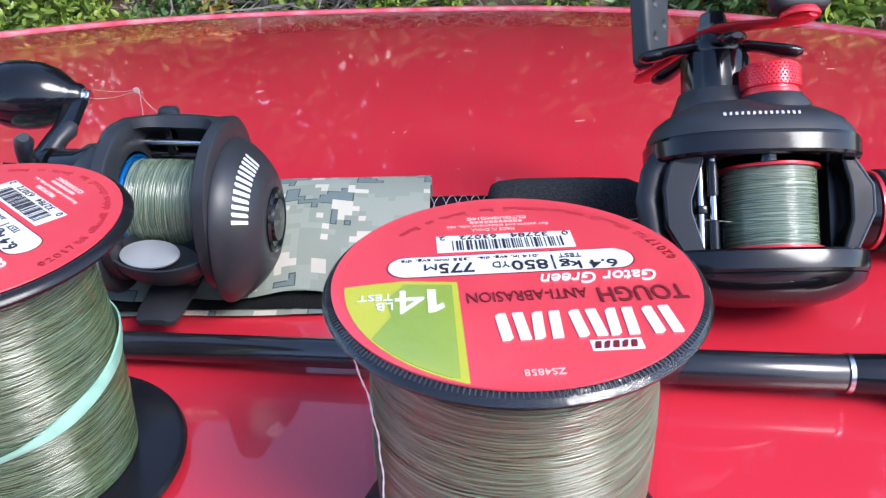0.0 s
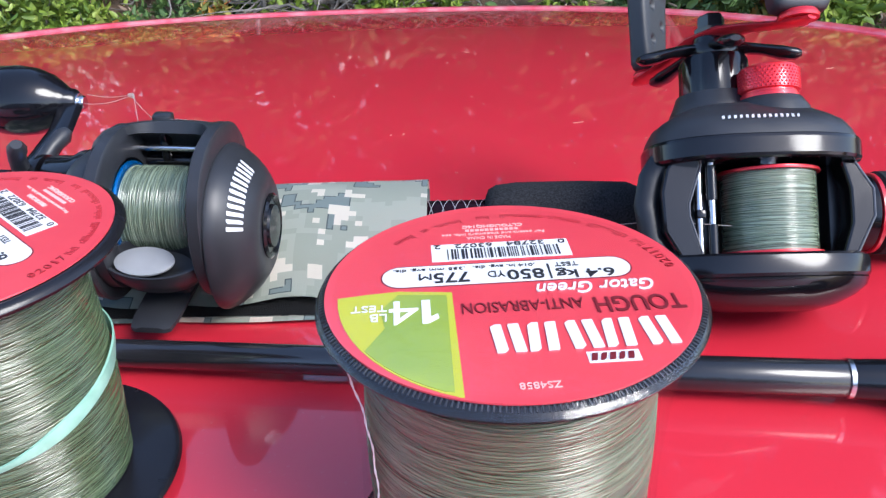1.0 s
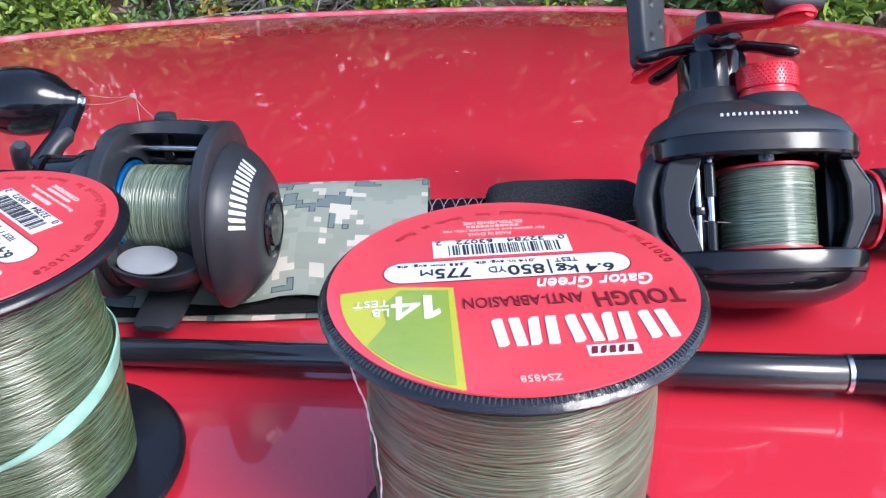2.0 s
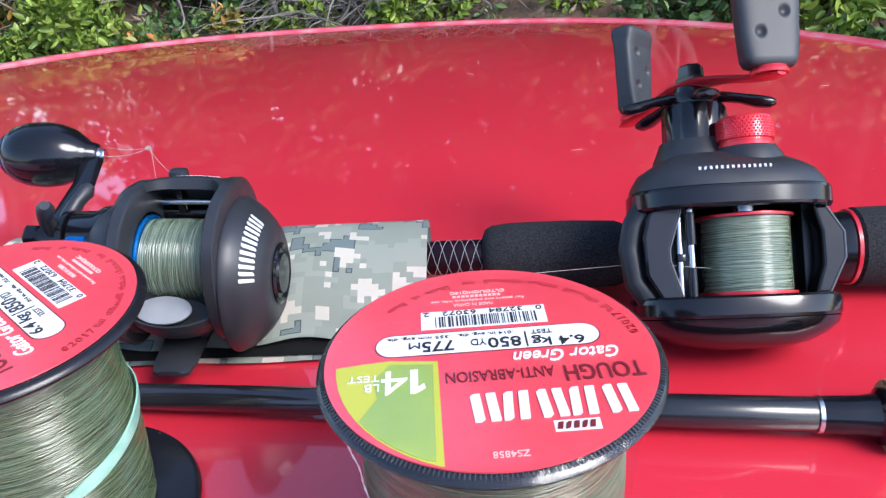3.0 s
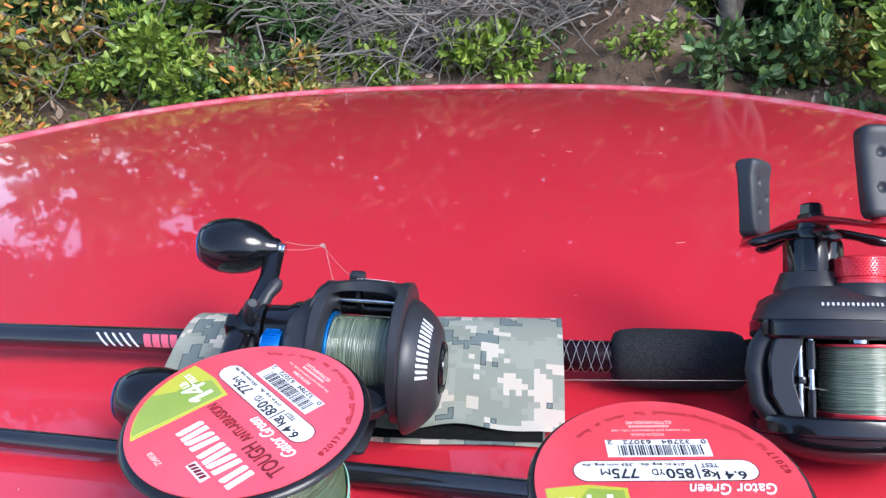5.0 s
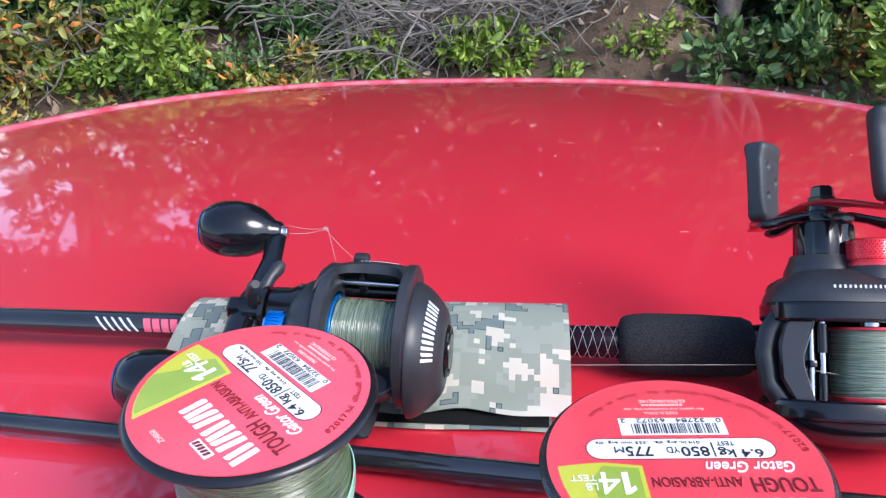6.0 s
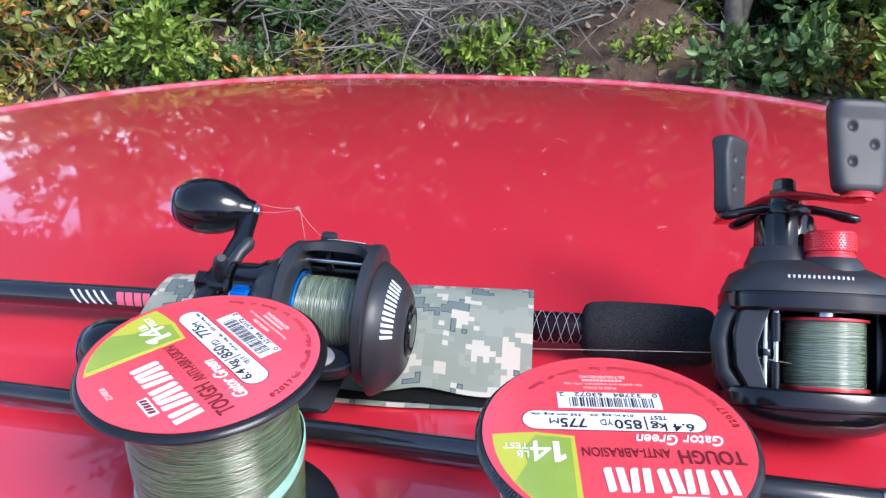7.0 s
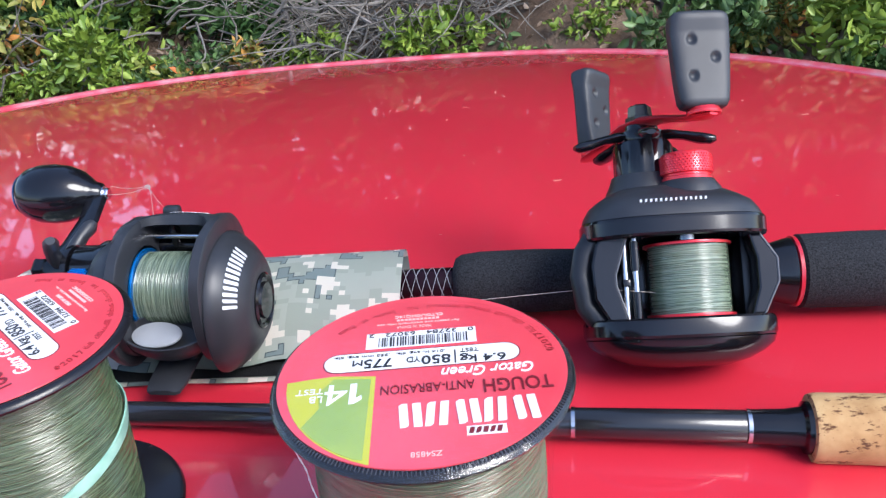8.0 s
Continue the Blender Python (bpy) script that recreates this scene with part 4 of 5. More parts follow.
def blue_black_reel():
    reel = thing("baitcasting_reel", pose(-0.1065, 0.1115, 0.0260, 0, 2, -3), "matte black baitcasting reel with blue trim set on the cloth wrap", "fishing reel", "reels")
    PX, PC, PR = 2.25, (-0.5, -5.2), 27.7
    o = egg(PC[0], PC[1], PR, PR, PX)
    c = PC
    fo, fc = egg(1.5, 0.5, 29.0, 28.5, 2.3), (1.5, 0.5)

    PALM = [(15.2, 0.97), (15.8, 1.0), (17, 1.0), (20, 0.945), (23.5, 0.845), (26.5, 0.73), (28.4, 0.63), (29.3, 0.57), (29.6, 0.5)]

    def cone_r(a):
        return PR / (abs(math.cos(a)) ** PX + abs(math.sin(a)) ** PX) ** (1 / PX)


    def ring_plate(x0, x1, k):
        hole = [(17.6 * math.cos(2 * math.pi * i / 48), 17.6 * math.sin(2 * math.pi * i / 48)) for i in range(48)]
        oo = [(fc[0] + (y - fc[0]) * k, fc[1] + (z - fc[1]) * k) for y, z in fo]
        od = [(fc[0] + (y - fc[0]) * k * 0.965, fc[1] + (z - fc[1]) * k * 0.965) for y, z in fo]
        rings = [[Vector((x, y, z)) for y, z in pts] for x, pts in ((x0, hole), (x0, od), (x0 + 0.7, oo), (x1 - 0.7, oo), (x1, od), (x1, hole), (x0, hole))]
        return loft(rings, cap=False)

    part("palm_frame", mm_bm(ring_plate(10.8, 15.6, 1.0)), BODY_MATTE, reel)
    part("gear_frame", mm_bm(ring_plate(-22.6, -17.6, 0.95)), BODY_MATTE, reel)
    palm = part("palm_cover", mm_bm(shell(o, PALM, c, "X")), BODY_MATTE, reel)
    dial = moved(lathe([(0, 28.6), (11.0, 28.6), (11.4, 30.2), (10.4, 31.0), (9.6, 30.4), (9.2, 29.9), (7.6, 29.9), (7.2, 31.2), (0, 31.6)], 40), Matrix.Rotation(radians(90), 4, "Y"))
    part("brake_dial", mm_bm(at(dial, 0, 0.0, -5)), GLOSS_BLACK, palm)
    marks = emblem(0, 28.5, 19.4, 23.6, 0, 12, 0.0, 0.45, 0.1)
    for v in marks.verts:
        w, u, n = v.co
        u = 45.8 - u
        aa = radians(156) - w / 23.5
        r = cone_r(aa) * float(np.interp(u, [q[0] for q in PALM], [q[1] for q in PALM])) + n + 0.12
        v.co = (u + n * 0.5, c[0] + r * math.cos(aa), c[1] + r * math.sin(aa))
    part("emblem", mm_bm(marks), SILVER_PRINT, palm, "row of pale block marks")["kind"] = "stuff"
    part("gear_cover", mm_bm(shell(o, [(-22.2, 0.93), (-23.0, 0.955), (-26, 0.94), (-29.5, 0.88), (-33, 0.78), (-36, 0.58), (-37, 0.42)], (0, 3), "X")), BODY_MATTE, reel)
    # spool
    lay = Matrix.Rotation(radians(90), 4, "Y")
    part("spool_core", mm_bm(moved(lathe([(0, -18), (14, -18), (14, 11.5), (0, 11.5)], 40), lay)), GLOSS_BLACK, reel)
    for x in (-17.4, 11.2):
        part("spool_flange", mm_bm(moved(lathe([(13, x - 0.6), (16.4, x - 0.6), (16.6, x), (16.4, x + 0.6), (13, x + 0.6)], 48), lay)), BLUE_METAL, reel, "blue spool flange")
    ln = strands(135, lambda z: 0.0146 + 0.0004 * math.cos((z + 0.003) * 100), -0.0166, 0.0104, 0.00019, random.Random(9), 0.0012, 48)
    ln.transform(lay)
    part("spooled_line", ln, LINE_DARK, reel, "green wound line")["kind"] = "stuff"
    part("line_bed", mm_bm(moved(lathe([(0, -16.6), (14.5, -16.6), (14.75, -3), (14.5, 10.4), (0, 10.4)], 48), lay)), LINE_DARK, reel)
    # top bridge, level wind, thumb bar
    rings = []
    for i in range(33):
        u = i / 16 - 1
        x = -4.2 + 19.4 * u
        back = 66 + 42 * abs(u) ** 3.5
        r_out, r_in = (29.9 + 1.4 * (1 - u * u)) * (1 - 0.06 * max(0, -u) ** 2), 26.4 - 3.5 * abs(u) ** 5
        angs = [radians(16 + (back - 16) * k / 14) for k in range(15)]
        soft = [1.0 if 0 < k < 14 else 0.975 for k in range(15)]
        ring = [Vector((x, 1 + r_out * s * math.cos(a), -1 + r_out * s * math.sin(a))) for a, s in zip(angs, soft)]
        ring += [Vector((x, 1 + r_in * math.cos(a), -1 + r_in * math.sin(a))) for a in angs[::-1]]
        rings.append(ring)
    bridge = part("top_bridge", mm_bm(loft(rings)), BODY_MATTE, reel)
    em = emblem(-10, 7, -1.3, 1.3, 0, 10, 0.0, 0.5, 0.1)
    for v in em.verts:
        a = radians(57) - v.co.y / 31
        u = (v.co.x + 4.2) / 19.4
        r = (29.9 + 1.4 * (1 - u * u)) * (1 - 0.06 * max(0, -u) ** 2) + 0.15 + v.co.z
        v.co = (v.co.x, 1 + r * math.cos(a), -1 + r * math.sin(a))
    part("emblem", mm_bm(em), SILVER_PRINT, bridge, "row of white marks")
    part("front_nub", mm_bm(box(-13.5, -6.5, 18, 23, 20.5, 27.0, 1.4)), BODY_MATTE, reel)
    part("guide_bar", mm_bm(moved(at(lathe([(0, -20), (1.3, -20), (1.3, 13), (0, 13)], 14), 0, 0, 0), Matrix.Translation((0, 15.0, 16.2)) @ lay)), STEEL, reel, "steel level-wind bar")
    part("worm_cover", mm_bm(moved(lathe([(0, -20), (3.2, -20), (3.2, 13), (0, 13)], 20), Matrix.Translation((0, 20, 9)) @ lay)), GLOSS_BLACK, reel)
    part("line_guide", mm_bm(box(-10.5, -7.8, 14.5, 20, 11, 21.5, 0.7)), GLOSS_BLACK, reel)
    part("front_wall", mm_bm(box(-19, 12, 21.5, 25, -20, 2, 1.2)), BODY_MATTE, reel)
    bowl = lathe([(0.0, -1.15), (0.45, -1.08), (0.8, -0.8), (0.97, -0.35), (1.0, 0.0), (0.97, 0.12), (0.9, 0.12), (0.86, -0.05), (0.7, -0.3), (0.0, -0.35)], 48)
    part("thumb_bar", mm_bm(moved(bowl, Matrix.Translation((-4.5, -19.5, -8.2)) @ Matrix.Rotation(radians(22), 4, "X") @ Matrix.Diagonal((17.0, 9.0, 11.0, 1)))), BODY_MATTE, reel)
    pad = lathe([(0, -0.4), (1.0, -0.4), (1.0, 0.3), (0.94, 0.6), (0, 0.75)], 40)
    pad = moved(pad, Matrix.Translation((-7.5, -20.5, -8.3)) @ Matrix.Rotation(radians(22), 4, "X") @ Matrix.Diagonal((10.0, 5.8, 1.0, 1)))
    part("thumb_pad", mm_bm(pad), PAD_GREY, reel, "oval grey thumb pad")
    part("stem", mm_bm(box(-12.5, 3.5, -14, 14, -26, -16, 2)), BODY_MATTE, reel)
    foot = []
    for y, w, z in ((-32, 5.5, -27.3), (-31, 7.5, -27.2), (-26, 8.6, -26.8), (-14, 9, -26), (10, 9, -26), (24, 7.5, -26.6), (30, 5.5, -26.8)):
        foot.append([Vector((x * 0.88 - 5.0, y, z + d)) for x, d in ((-w, -1.2), (w, -1.2), (w, 0.2), (w * 0.6, 0.9), (-w * 0.6, 0.9), (-w, 0.2))])
    part("foot", mm_bm(loft(foot)), BODY_MATTE, reel)
    # handle side
    hy, hz = 3.0, 6.5
    hub = lathe([(13, 28), (12.4, 34), (10.6, 37), (10.2, 45), (9.0, 46.5), (7, 47), (7, 57), (4.5, 58), (4.5, 62), (0, 62)], 36)
    back_m = Matrix.Rotation(radians(-90), 4, "Y")
    part("handle_post", mm_bm(moved(hub, Matrix.Translation((0, hy, hz)) @ back_m)), GLOSS_BLACK, reel)
    part("trim_ring", mm_bm(moved(lathe([(7, 47), (10.4, 47), (10.6, 48), (10.4, 49.2), (7, 49.2)], 36), Matrix.Translation((0, hy, hz)) @ back_m)), GLOSS_BLACK, reel)
    part("tension_knob", mm_bm(moved(lathe([(6.8, 30), (7.2, 32), (7.2, 37.4), (6.4, 38.4), (0, 38.6)], 22), Matrix.Translation((-6, -9.5, 6)) @ back_m)), BLUE_METAL, reel, "blue tension knob", 15)
    ribs = [moved(box(6.9, 7.7, -0.35, 0.35, 31.5, 37.4, 0.15), Matrix.Rotation(2 * math.pi * i / 30, 4, "Z")) for i in range(30)]
    part("knob_ribs", mm_bm(moved(merged(*ribs), Matrix.Translation((-6, -9.5, 6)) @ back_m)), BLUE_METAL, reel)
    arms = []
    for k in range(4):
        a = radians(30 + 90 * k)
        arms.append(tube([(x, hy + r * math.cos(a), hz + r * math.sin(a)) for r, x in ((4, -52), (10, -52), (16, -50.5), (21, -48), (23.5, -47))], [3.2, 3.0, 2.8, 3.2, 1.8], 10, 1.0))
    part("star_drag", mm_bm(merged(*arms)), BODY_MATTE, reel)
    ends = ((52.3, 17.5, 5), (-37.9, -4.0, 4.6))
    pts = [(-58.5, ends[0][0], ends[0][1]), (-58, 47, 16.3), (-56, 34, 13), (-56, 18, 9.5), (-57.5, hy, hz), (-57.5, -10, 4.5), (-57.5, -22, 2.5), (-58, -33, 0), (-58.5, ends[1][0], ends[1][1])]
    part("handle_arm", mm_bm(tube(pts, [4.2, 4.8, 4.6, 5.2, 6.4, 5.2, 4.6, 4.8, 4.2], 14, 0.42)), GLOSS_BLACK, reel)
    part("handle_nut", mm_bm(moved(lathe([(0, 60), (5.4, 60), (5.4, 64), (4.4, 65), (0, 65)], 6), Matrix.Translation((0, hy, hz)) @ back_m)), GLOSS_BLACK, reel, smooth=20)
    for ey, ez, ex in ends:
        body = lathe([(0, 61.0), (3.6, 61.0), (5.0, 62.3), (5.5, 65), (7.2, 67), (10.6, 71.5), (12.8, 77.5), (13.6, 84), (13.2, 90.5), (11.6, 96), (9.2, 99.2), (6.5, 100.4), (0, 100.8)], 40)
        kn = part("handle_knob", mm_bm(moved(body, Matrix.Translation((ex, ey, ez)) @ back_m @ Matrix.Diagonal((1.0, 1.0, 1, 1)))), GLOSS_BLACK, reel, "glossy black teardrop knob")
        part("knob_screw", mm_bm(moved(lathe([(0, 58.6), (2.2, 58.6), (2.6, 59), (2.6, 60.5), (3.6, 60.6), (3.6, 61.4), (0, 61.4)], 20), Matrix.Translation((ex, ey, ez)) @ back_m)), STEEL, kn)
        part("knob_end", mm_bm(moved(lathe([(8.9, 99.2), (9.3, 99.3), (8.7, 100.1), (7.6, 100.5), (7.6, 99.8)], 36), Matrix.Translation((ex, ey, ez)) @ back_m)), BLUE_METAL, kn, "blue end ring")
    return reel


red_black_reel()
blue_black_reel()

# ---- loose line ends ----
KNOT = Vector((-0.138, 0.166, 0.0478))


def loose_line(name, pts, r, label, sag=0.0012):
    fine = []
    pts = [Vector(p) for p in pts]
    for a, b in zip(pts, pts[1:]):
        fine += [a.lerp(b, i / 6) - Vector((0, 0, sag * math.sin(math.pi * i / 6))) for i in range(6)]
    fine.append(pts[-1])
    solo(name, tube(fine, r, 6), MONO, label, "fishing line")


loose_line("line_end", [(-0.1585, 0.1695, 0.0436), KNOT, (-0.120, 0.1415, 0.046), (-0.112, 0.126, 0.0400)], 0.00011, "thin clear line tied from the reel knob to its frame")
loose_line("line_end", [(-0.1575, 0.171, 0.0470), KNOT + Vector((0.001, 0, 0.0005)), (-0.128, 0.1415, 0.041)], 0.0001, "loose clear tag end of line")
knot = [KNOT + Vector((0.001 * math.cos(a * 2.4), 0.0008 * math.sin(a * 3.1), 0.0008 * math.sin(a * 2.0))) for a in (i * 0.35 for i in range(24))]
solo("line_knot", tube(knot, 0.00014, 6), MONO, "small knot in the clear line", "fishing line")
loose_line("line_run", [(0.0765, 0.0975, 0.0225), (0.0542, 0.1047, 0.0210), (-0.0248, 0.125, 0.0031)], 0.00014, "taut line running from the reel along the rod", 0.0)


# ---- bank with shrubs, dead brush and trees ----
def leaf_cloud(tips, dirs, per, length, rng, spread):
    """Folded leaves set in whorls round the tips: two quads a leaf."""
    n = len(tips) * per
    base = np.repeat(np.array(tips), per, axis=0) + rng.normal(0, spread, (n, 3))
    d = np.repeat(np.array(dirs), per, axis=0) * 0.7 + rng.normal(0, 0.75, (n, 3)) + np.array((0, -0.1, 0.25))
    d /= np.linalg.norm(d, axis=1)[:, None]
    side = np.cross(d, rng.normal(0, 1, (n, 3)))
    side /= np.linalg.norm(side, axis=1)[:, None]
    up = np.cross(side, d)
    L = (length * rng.uniform(0.55, 1.15, n))[:, None]
    W = L * rng.uniform(0.18, 0.27, n)[:, None]
    cup = L * 0.10
    v = np.stack([base, base + d * L * 0.3 + side * W + up * cup, base + d * L * 0.72 + side * W * 0.8 + up * cup * 0.8, base + d * L - up * cup * 0.8,
                  base + d * L * 0.72 - side * W * 0.8 + up * cup * 0.8, base + d * L * 0.3 - side * W + up * cup], axis=1).reshape(-1, 3)
    k = np.arange(n)[:, None] * 6
    f = np.concatenate([k + np.array([[0, 1, 2, 3]]), k + np.array([[0, 3, 4, 5]])])
    return from_arrays(v.tolist(), f.tolist())


def crown_tips(centre, radii, n, rng, lumps=7):
    """Twig tips on a few overlapping lumps, so that the outline is uneven."""
    lc = rng.normal(0, 0.45, (lumps, 3)) * np.array(radii)
    lr = rng.uniform(0.35, 0.62, lumps)
    pick = rng.integers(0, lumps, n)
    d = rng.normal(0, 1, (n, 3))
    d /= np.linalg.norm(d, axis=1)[:, None]
    rad = lr[pick][:, None] * rng.uniform(0.45, 1.05, (n, 1))
    return lc[pick] + d * rad * np.array(radii) + np.array(centre), d


def shrub(name, centre, radii, tips, per, length, mat, label, category="shrub", seed=1, wood=BARK, stems=6, stem_r=0.008):
    rng = np.random.default_rng(seed)
    x, y, z = centre
    g = ground_z(x, y)
    ob = thing(name, pose(x, y, g), label, category, "growth on the bank")
    pts, dirs = crown_tips((0, 0, z - g), radii, tips, rng)
    part("crown", leaf_cloud(pts, dirs, per, length, rng, length * 0.35), mat, ob)
    tubes = []
    for k in range(stems):
        tip = Vector(pts[rng.integers(0, len(pts))])
        root = Vector((rng.normal(0, radii[0] * 0.15), rng.normal(0, radii[1] * 0.15), -0.03))
        bend = Vector(rng.normal(0, 0.06, 3)) * (tip - root).length
        path = [root.lerp(tip, t) + bend * math.sin(math.pi * t) for t in (0, 0.2, 0.4, 0.6, 0.8, 1)]
        tubes.append(tube(path, [stem_r * (1 - 0.75 * t) for t in (0, 0.2, 0.4, 0.6, 0.8, 1)], 6))
    part("branch_work", merged(*tubes), wood, ob)
    return ob


def tree(x, y, height, crown_h, rad, tips, per, length, mat, seed, lean=0.0, label="slender tree with shade painted into its leaves"):
    rng = np.random.default_rng(seed)
    g = ground_z(x, y)
    ob = thing("tree", pose(x, y, g - 0.03), label, "tree", "trees on the bank")
    top = Vector((lean, 0, height))
    path = [Vector((0, 0, 0)).lerp(top, t) + Vector((0.06 * math.sin(5 * t + seed), 0.05 * math.sin(4 * t), 0)) for t in (0, 0.15, 0.3, 0.45, 0.6, 0.8, 1)]
    r0 = 0.02 + 0.012 * height
    part("trunk", tube(path, [r0 * (1 - 0.8 * t) for t in (0, 0.15, 0.3, 0.45, 0.6, 0.8, 1)], 10), BARK, ob)
    pts, dirs = crown_tips((lean * 0.7, 0, height - crown_h / 2), (rad, rad, crown_h / 2), tips, rng, 9)
    limbs = []
    for k in range(9):
        a = path[2 + k % 4]
        b = Vector(pts[rng.integers(0, len(pts))])
        limbs.append(tube([a, a.lerp(b, 0.5) + Vector((0, 0, 0.06)), b], [r0 * 0.35, r0 * 0.22, r0 * 0.06], 6))
    part("limbs", merged(*limbs), BARK, ob)
    part("crown", leaf_cloud(pts, dirs, per, length, rng, length * 0.5), mat, ob)


ORANGE = "yellowing shrub with a few orange leaves"
GREEN = "bright green leafy shrub"
for spec in (
    ((-2.35, 2.85, -0.62), (0.42, 0.3, 0.34), 190, 9, 0.055, LEAF_MIXED, ORANGE),
    ((-1.82, 3.0, -0.62), (0.32, 0.26, 0.30), 170, 9, 0.052, LEAF_MIXED, ORANGE),
    ((-1.95, 3.35, -0.30), (0.5, 0.25, 0.28), 170, 8, 0.055, LEAF_BRIGHT, GREEN),
    ((-1.40, 2.80, -0.72), (0.26, 0.2, 0.24), 190, 9, 0.046, LEAF_BRIGHT, GREEN),
    ((-1.12, 2.86, -0.83), (0.16, 0.14, 0.13), 80, 9, 0.042, LEAF_BRIGHT, GREEN),
    ((-1.12, 3.35, -0.42), (0.30, 0.24, 0.22), 110, 8, 0.06, LEAF_MIXED, ORANGE),
    ((-0.17, 3.02, -0.66), (0.19, 0.15, 0.19), 110, 9, 0.046, LEAF_BRIGHT, GREEN),
    ((0.16, 3.06, -0.66), (0.14, 0.13, 0.13), 80, 8, 0.045, LEAF_BLUE, "low blue-green leafy shrub"),
    ((0.40, 2.98, -0.62), (0.13, 0.09, 0.09), 60, 8, 0.035, LEAF_BRIGHT, "small plant on the sandy mound"),
    ((0.86, 2.95, -0.66), (0.26, 0.2, 0.24), 120, 9, 0.055, LEAF_BLUE, "blue-green broad-leaved shrub on the bank"),
    ((1.30, 2.80, -0.52), (0.32, 0.26, 0.34), 190, 9, 0.060, LEAF_BRIGHT, GREEN),
    ((1.95, 2.95, -0.55), (0.35, 0.26, 0.34), 150, 9, 0.055, LEAF_BLUE, "blue-green broad-leaved shrub on the bank"),
    ((0.66, 3.35, -0.36), (0.25, 0.2, 0.16), 80, 8, 0.055, LEAF_BRIGHT, GREEN),
    ((-2.7, 2.7, -0.75), (0.4, 0.3, 0.3), 170, 9, 0.05, LEAF_BRIGHT, GREEN),
    ((-2.1, 2.55, -0.86), (0.3, 0.2, 0.16), 120, 9, 0.046, LEAF_MIXED, ORANGE),
    ((-1.72, 2.62, -0.88), (0.26, 0.18, 0.15), 110, 9, 0.045, LEAF_MIXED, ORANGE),
    ((-1.28, 2.55, -0.90), (0.22, 0.16, 0.12), 100, 9, 0.042, LEAF_BRIGHT, GREEN),
    ((-1.55, 3.25, -0.45), (0.34, 0.24, 0.25), 150, 9, 0.055, LEAF_BRIGHT, GREEN),
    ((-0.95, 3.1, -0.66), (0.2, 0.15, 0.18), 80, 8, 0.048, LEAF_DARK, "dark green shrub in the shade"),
    ((-2.3, 3.4, -0.15), (0.5, 0.25, 0.35), 200, 9, 0.06, LEAF_MIXED, ORANGE),
    ((-0.60, 2.78, -0.84), (0.14, 0.12, 0.10), 50, 8, 0.038, LEAF_BLUE, "low weeds at the foot of the bank"),
    ((-0.02, 2.78, -0.84), (0.18, 0.12, 0.11), 70, 8, 0.04, LEAF_BRIGHT, GREEN),
    ((0.14, 2.86, -0.78), (0.13, 0.10, 0.12), 60, 8, 0.04, LEAF_BRIGHT, GREEN),
    ((0.95, 2.62, -0.86), (0.26, 0.16, 0.14), 100, 9, 0.045, LEAF_BLUE, "blue-green broad-leaved shrub on the bank"),
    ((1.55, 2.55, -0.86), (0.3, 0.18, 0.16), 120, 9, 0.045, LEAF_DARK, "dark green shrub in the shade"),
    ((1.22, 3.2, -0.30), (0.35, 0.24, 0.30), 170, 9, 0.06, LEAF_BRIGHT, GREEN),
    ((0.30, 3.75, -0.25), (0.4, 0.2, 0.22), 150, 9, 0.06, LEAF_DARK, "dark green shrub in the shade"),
    ((-0.9, 2.75, -0.92), (0.3, 0.12, 0.08), 60, 8, 0.035, LEAF_BLUE, "low weeds at the foot of the bank"),
    ((1.1, 2.6, -0.95), (0.35, 0.12, 0.08), 60, 8, 0.035, LEAF_DARK, "low weeds at the foot of the bank"),
):
    shrub("shrub", *spec, seed=int(1000 + spec[0][0] * 100 + spec[0][1] * 37))
for i in range(13):
    x = -4.2 + 0.68 * i
    rng = np.random.default_rng(300 + i)
    shrub("thicket", (x, 4.05 + rng.uniform(-0.15, 0.25), 0.05 + rng.uniform(-0.15, 0.15)), (0.52, 0.35, 0.85), 330, 9, 0.085, LEAF_DARK if i % 3 else LEAF_BLUE, "dense dark green thicket", seed=300 + i, stems=8, stem_r=0.014)

# trees that close the view and show in the paint
for i, (x, y, h) in enumerate(((-5.2, 5.6, 3.6), (-4.0, 6.4, 4.6), (-3.1, 5.0, 3.0), (-2.2, 5.8, 4.2), (-1.5, 4.7, 3.4), (-0.8, 5.4, 4.2), (-0.1, 4.6, 3.6), (0.5, 5.3, 4.4), (1.1, 4.7, 3.6), (1.8, 5.5, 4.3),
                               (2.5, 4.9, 3.7), (3.3, 5.6, 4.3), (4.2, 5.2, 4.0), (5.3, 6.0, 4.6), (-6.6, 6.5, 5.0), (6.8, 6.6, 5.0))):
    sparse = x < -2.7
    h *= 0.84 if x < 0.3 else 1.75
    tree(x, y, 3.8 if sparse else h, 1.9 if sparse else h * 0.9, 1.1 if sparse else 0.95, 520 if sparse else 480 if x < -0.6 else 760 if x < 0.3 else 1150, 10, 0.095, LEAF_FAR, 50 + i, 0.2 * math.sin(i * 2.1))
for x, y, s in ((0.74, 3.12, 3), (0.80, 3.18, 5)):
    tree(x, y, 1.5, 0.7, 0.35, 60, 8, 0.07, LEAF_DARK, s, 0.12, "thin sapling with a bare stem")


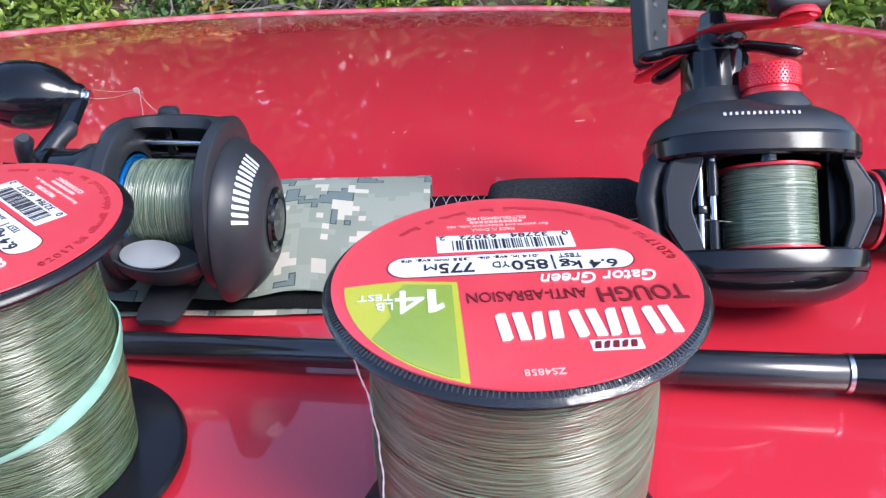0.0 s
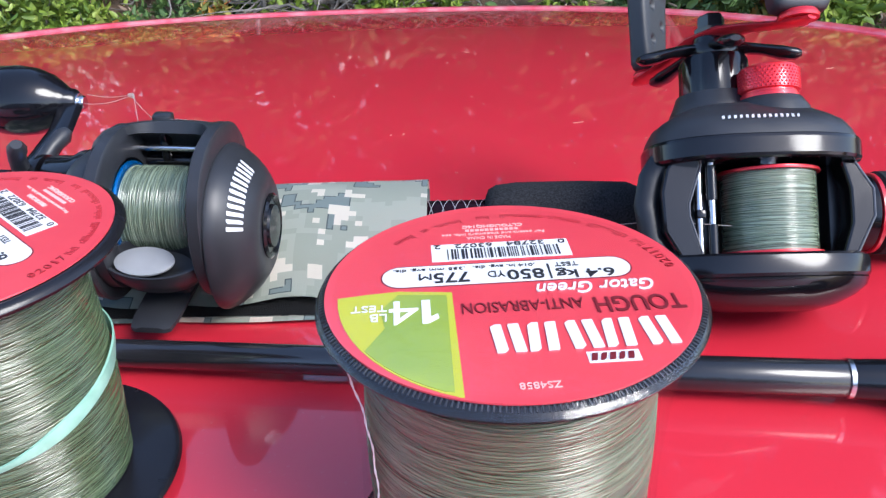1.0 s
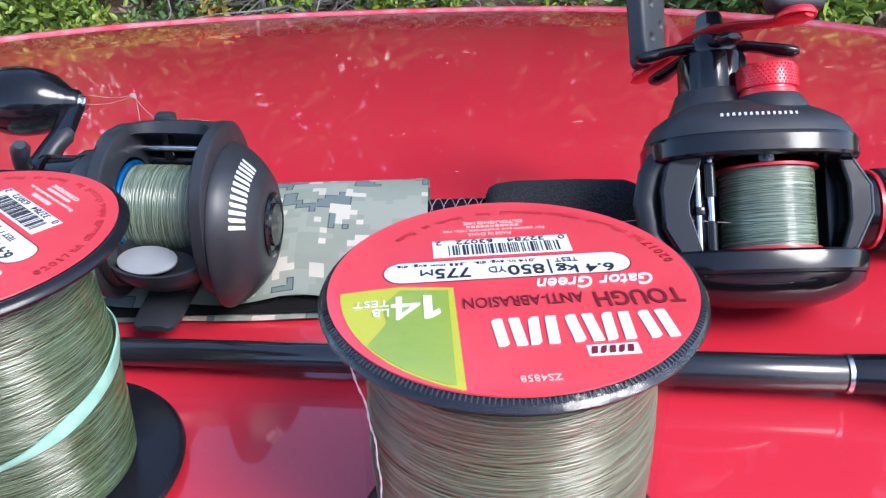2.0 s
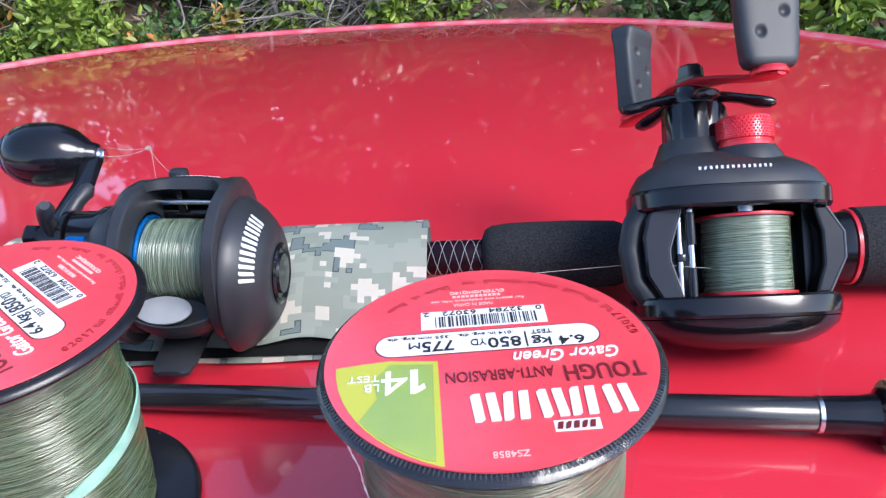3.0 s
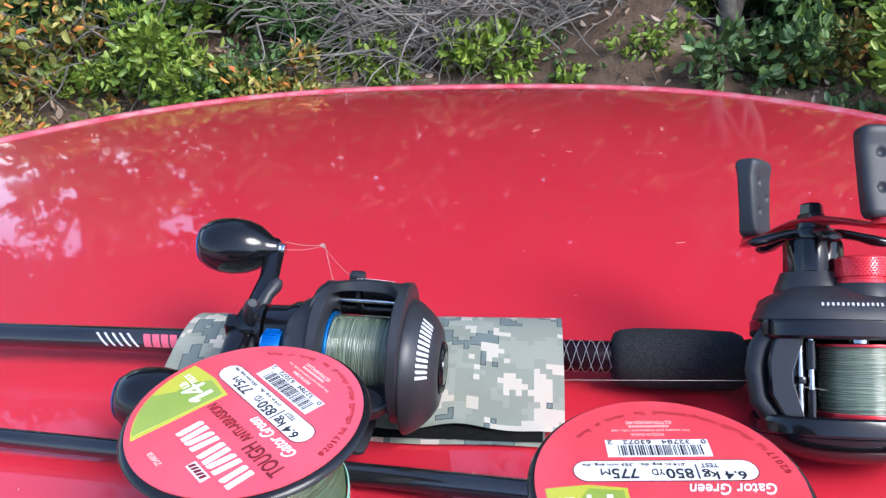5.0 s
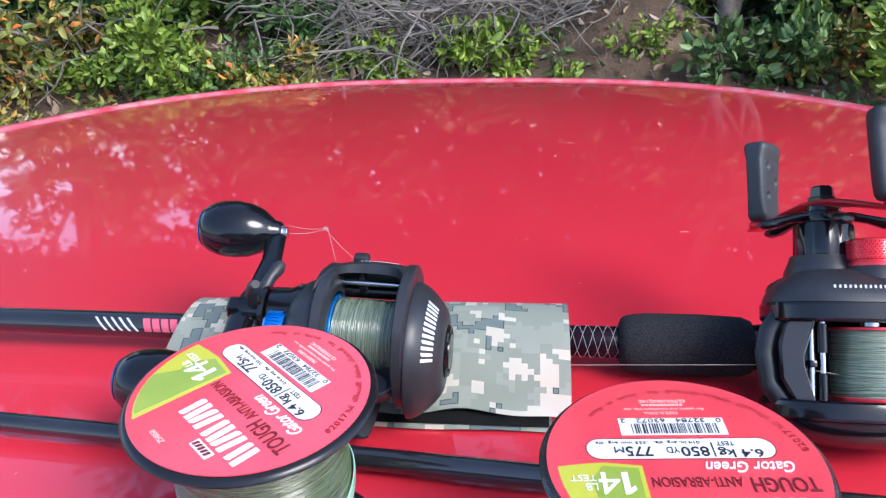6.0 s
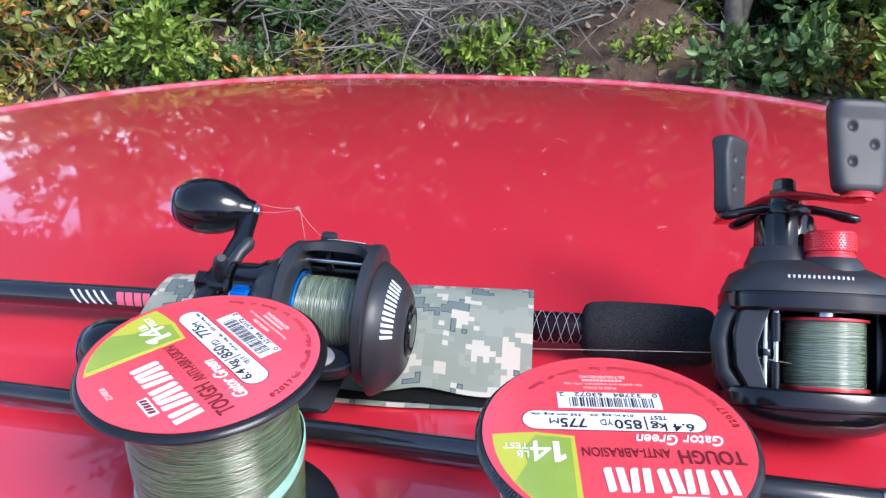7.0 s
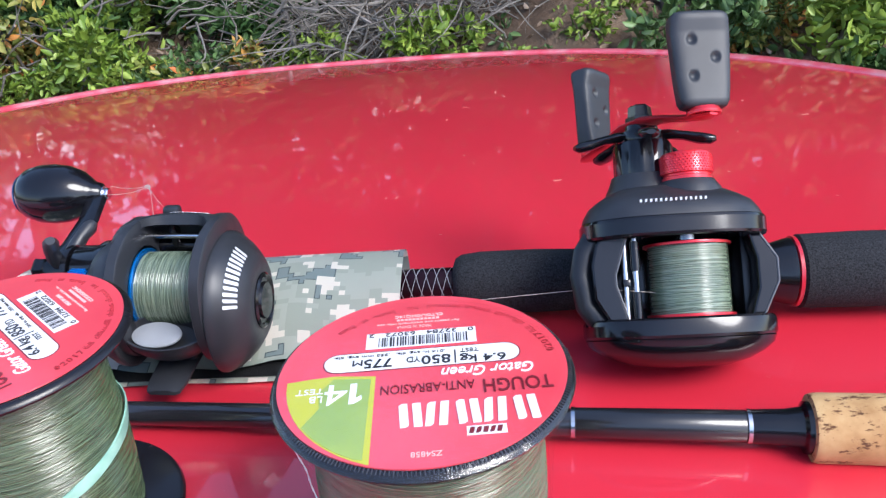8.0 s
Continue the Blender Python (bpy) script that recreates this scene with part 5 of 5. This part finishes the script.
def dead_brush(name, centre, size, n, r, seed, label, droop=0.4):
    rng = random.Random(seed)
    tubes = []
    for k in range(n):
        p = Vector((rng.gauss(0, size[0]), rng.gauss(0, size[1]), rng.uniform(-1, 1) * size[2]))
        d = Vector((rng.uniform(-1, 1), rng.uniform(-0.5, 0.3), rng.uniform(-0.6, 0.6))).normalized()
        ln = rng.uniform(0.15, 0.55)
        path = [p]
        for i in range(6):
            d = (d + Vector((rng.gauss(0, 0.2), rng.gauss(0, 0.2), rng.gauss(0, 0.2) - 0.05 * droop))).normalized()
            path.append(path[-1] + d * ln / 6)
        rr = r * rng.uniform(0.4, 1.4)
        tubes.append(tube(path, [rr * (1 - 0.13 * i) for i in range(7)], 5))
    solo(name, merged(*tubes), DEADWOOD, label, "dead brush", pose(*centre), kind="stuff")


dead_brush("dead_brush", (-0.50, 3.08, -0.60), (0.20, 0.08, 0.14), 330, 0.0046, 4, "tangle of bleached grey dead twigs on the bank")
dead_brush("dead_brush", (0.10, 3.22, -0.52), (0.26, 0.08, 0.11), 260, 0.0042, 6, "tangle of bleached grey dead twigs on the bank")
dead_brush("dead_brush", (-1.75, 3.0, -0.6), (0.45, 0.12, 0.16), 70, 0.0045, 8, "bare pale twigs among the shrubs")
for nm, pts, r in (("stem", [(-0.735, 2.98, -0.86), (-0.74, 3.0, -0.6), (-0.765, 3.02, -0.40), (-0.77, 3.05, -0.2)], 0.012),
                   ("stem", [(-0.50, 3.0, -0.80), (-0.6, 3.02, -0.66), (-0.72, 3.05, -0.56)], 0.010),
                   ("stem", [(-0.02, 3.1, -0.66), (-0.14, 3.1, -0.62), (-0.32, 3.15, -0.55)], 0.008),
                   ("stem", [(-1.95, 2.95, -0.58), (-2.15, 2.9, -0.50), (-2.45, 2.95, -0.40)], 0.009),
                   ("stem", [(-1.75, 3.0, -0.60), (-1.62, 3.0, -0.48), (-1.50, 3.05, -0.40)], 0.008)):
    solo("dead_stem", tube(pts, [r * (1 - 0.12 * i) for i in range(len(pts))], 8), DEADWOOD, "pale bare dead stem on the bank", "dead branch", group="dead stems")

for i in range(20):
    x = -2.9 + 0.27 * i
    if -0.72 < x < 0.72:
        continue
    r5 = np.random.default_rng(900 + i)
    shrub("weed_clump", (x + r5.uniform(-0.1, 0.1), 2.95 + r5.uniform(-0.1, 0.1), ground_z(x, 2.95) + 0.05), (0.24, 0.14, 0.11), 80, 9, 0.042, (LEAF_BRIGHT, LEAF_DARK, LEAF_BLUE, LEAF_MIXED)[i % 4], "low leafy weeds along the bank", "weeds", 900 + i, stems=3, stem_r=0.004)
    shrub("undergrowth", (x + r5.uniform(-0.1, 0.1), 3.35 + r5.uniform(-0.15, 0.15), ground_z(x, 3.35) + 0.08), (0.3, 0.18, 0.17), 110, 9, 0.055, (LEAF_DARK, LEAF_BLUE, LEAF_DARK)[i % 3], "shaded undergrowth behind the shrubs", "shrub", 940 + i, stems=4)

# dense wood further back
rw = np.random.default_rng(5)
nw = 5200
wx = rw.uniform(-3.5, 9.0, nw)
wy = rw.uniform(7.0, 9.0, nw)
wz = rw.uniform(0.0, 1.0, nw) ** 0.8 * (4.7 + 0.6 * np.sin(wx * 1.3) + 0.4 * np.sin(wx * 3.7)) - 0.5
# a leafy canopy with open sky under it
nc = 2600
wx = np.concatenate([wx, rw.uniform(-10.0, -3.2, nc)])
wy = np.concatenate([wy, rw.uniform(7.0, 9.0, nc)])
wz = np.concatenate([wz, 2.9 + rw.uniform(0.0, 1.0, nc) * (1.8 + 0.4 * np.sin(wx[nw:] * 2.3)) + 0.25 * np.sin(wx[nw:] * 5.1)])
solo("far_wood", leaf_cloud(np.stack([wx, wy, wz], 1), [(0, -0.5, 0.2)] * (nw + nc), 9, 0.17, rw, 0.14), LEAF_FAR, "dense wood behind the bank, shade painted into its leaves", "trees", kind="stuff")
rng = np.random.default_rng(77)
lit = [(x, y, ground_z(x, y) + 0.012) for x, y in zip(rng.uniform(-3.5, 3, 2600), rng.uniform(2.1, 4.2, 2600))]
solo("leaf_litter", leaf_cloud(lit, [(0, 0, 0.2)] * len(lit), 1, 0.05, rng, 0.006), LITTER, "dry brown and grey leaves lying on the soil", "leaf litter", kind="stuff")

# ---- bits of straw and grit on the bonnet ----
rng2 = random.Random(41)
bits = []
for k in range(75):
    x, y = rng2.uniform(-0.4, 0.3), rng2.uniform(-0.08, 0.55)
    a, ln = rng2.uniform(0, 3.14), rng2.choice((0.0008, 0.001, 0.0015, 0.003, 0.006))
    p = Vector((x, y, hood_z(x, y) + 0.0002))
    d = Vector((math.cos(a), math.sin(a), 0)) * ln / 2
    q = p + d
    bits.append(tube([p - d, Vector((q.x, q.y, hood_z(q.x, q.y) + 0.0003))], 0.00013, 4))
solo("straw_bits", merged(*bits), Mat("pale_straw", (0.6, 0.42, 0.3), 0.8), "tiny bits of straw and grit on the red paint", "debris", kind="stuff")
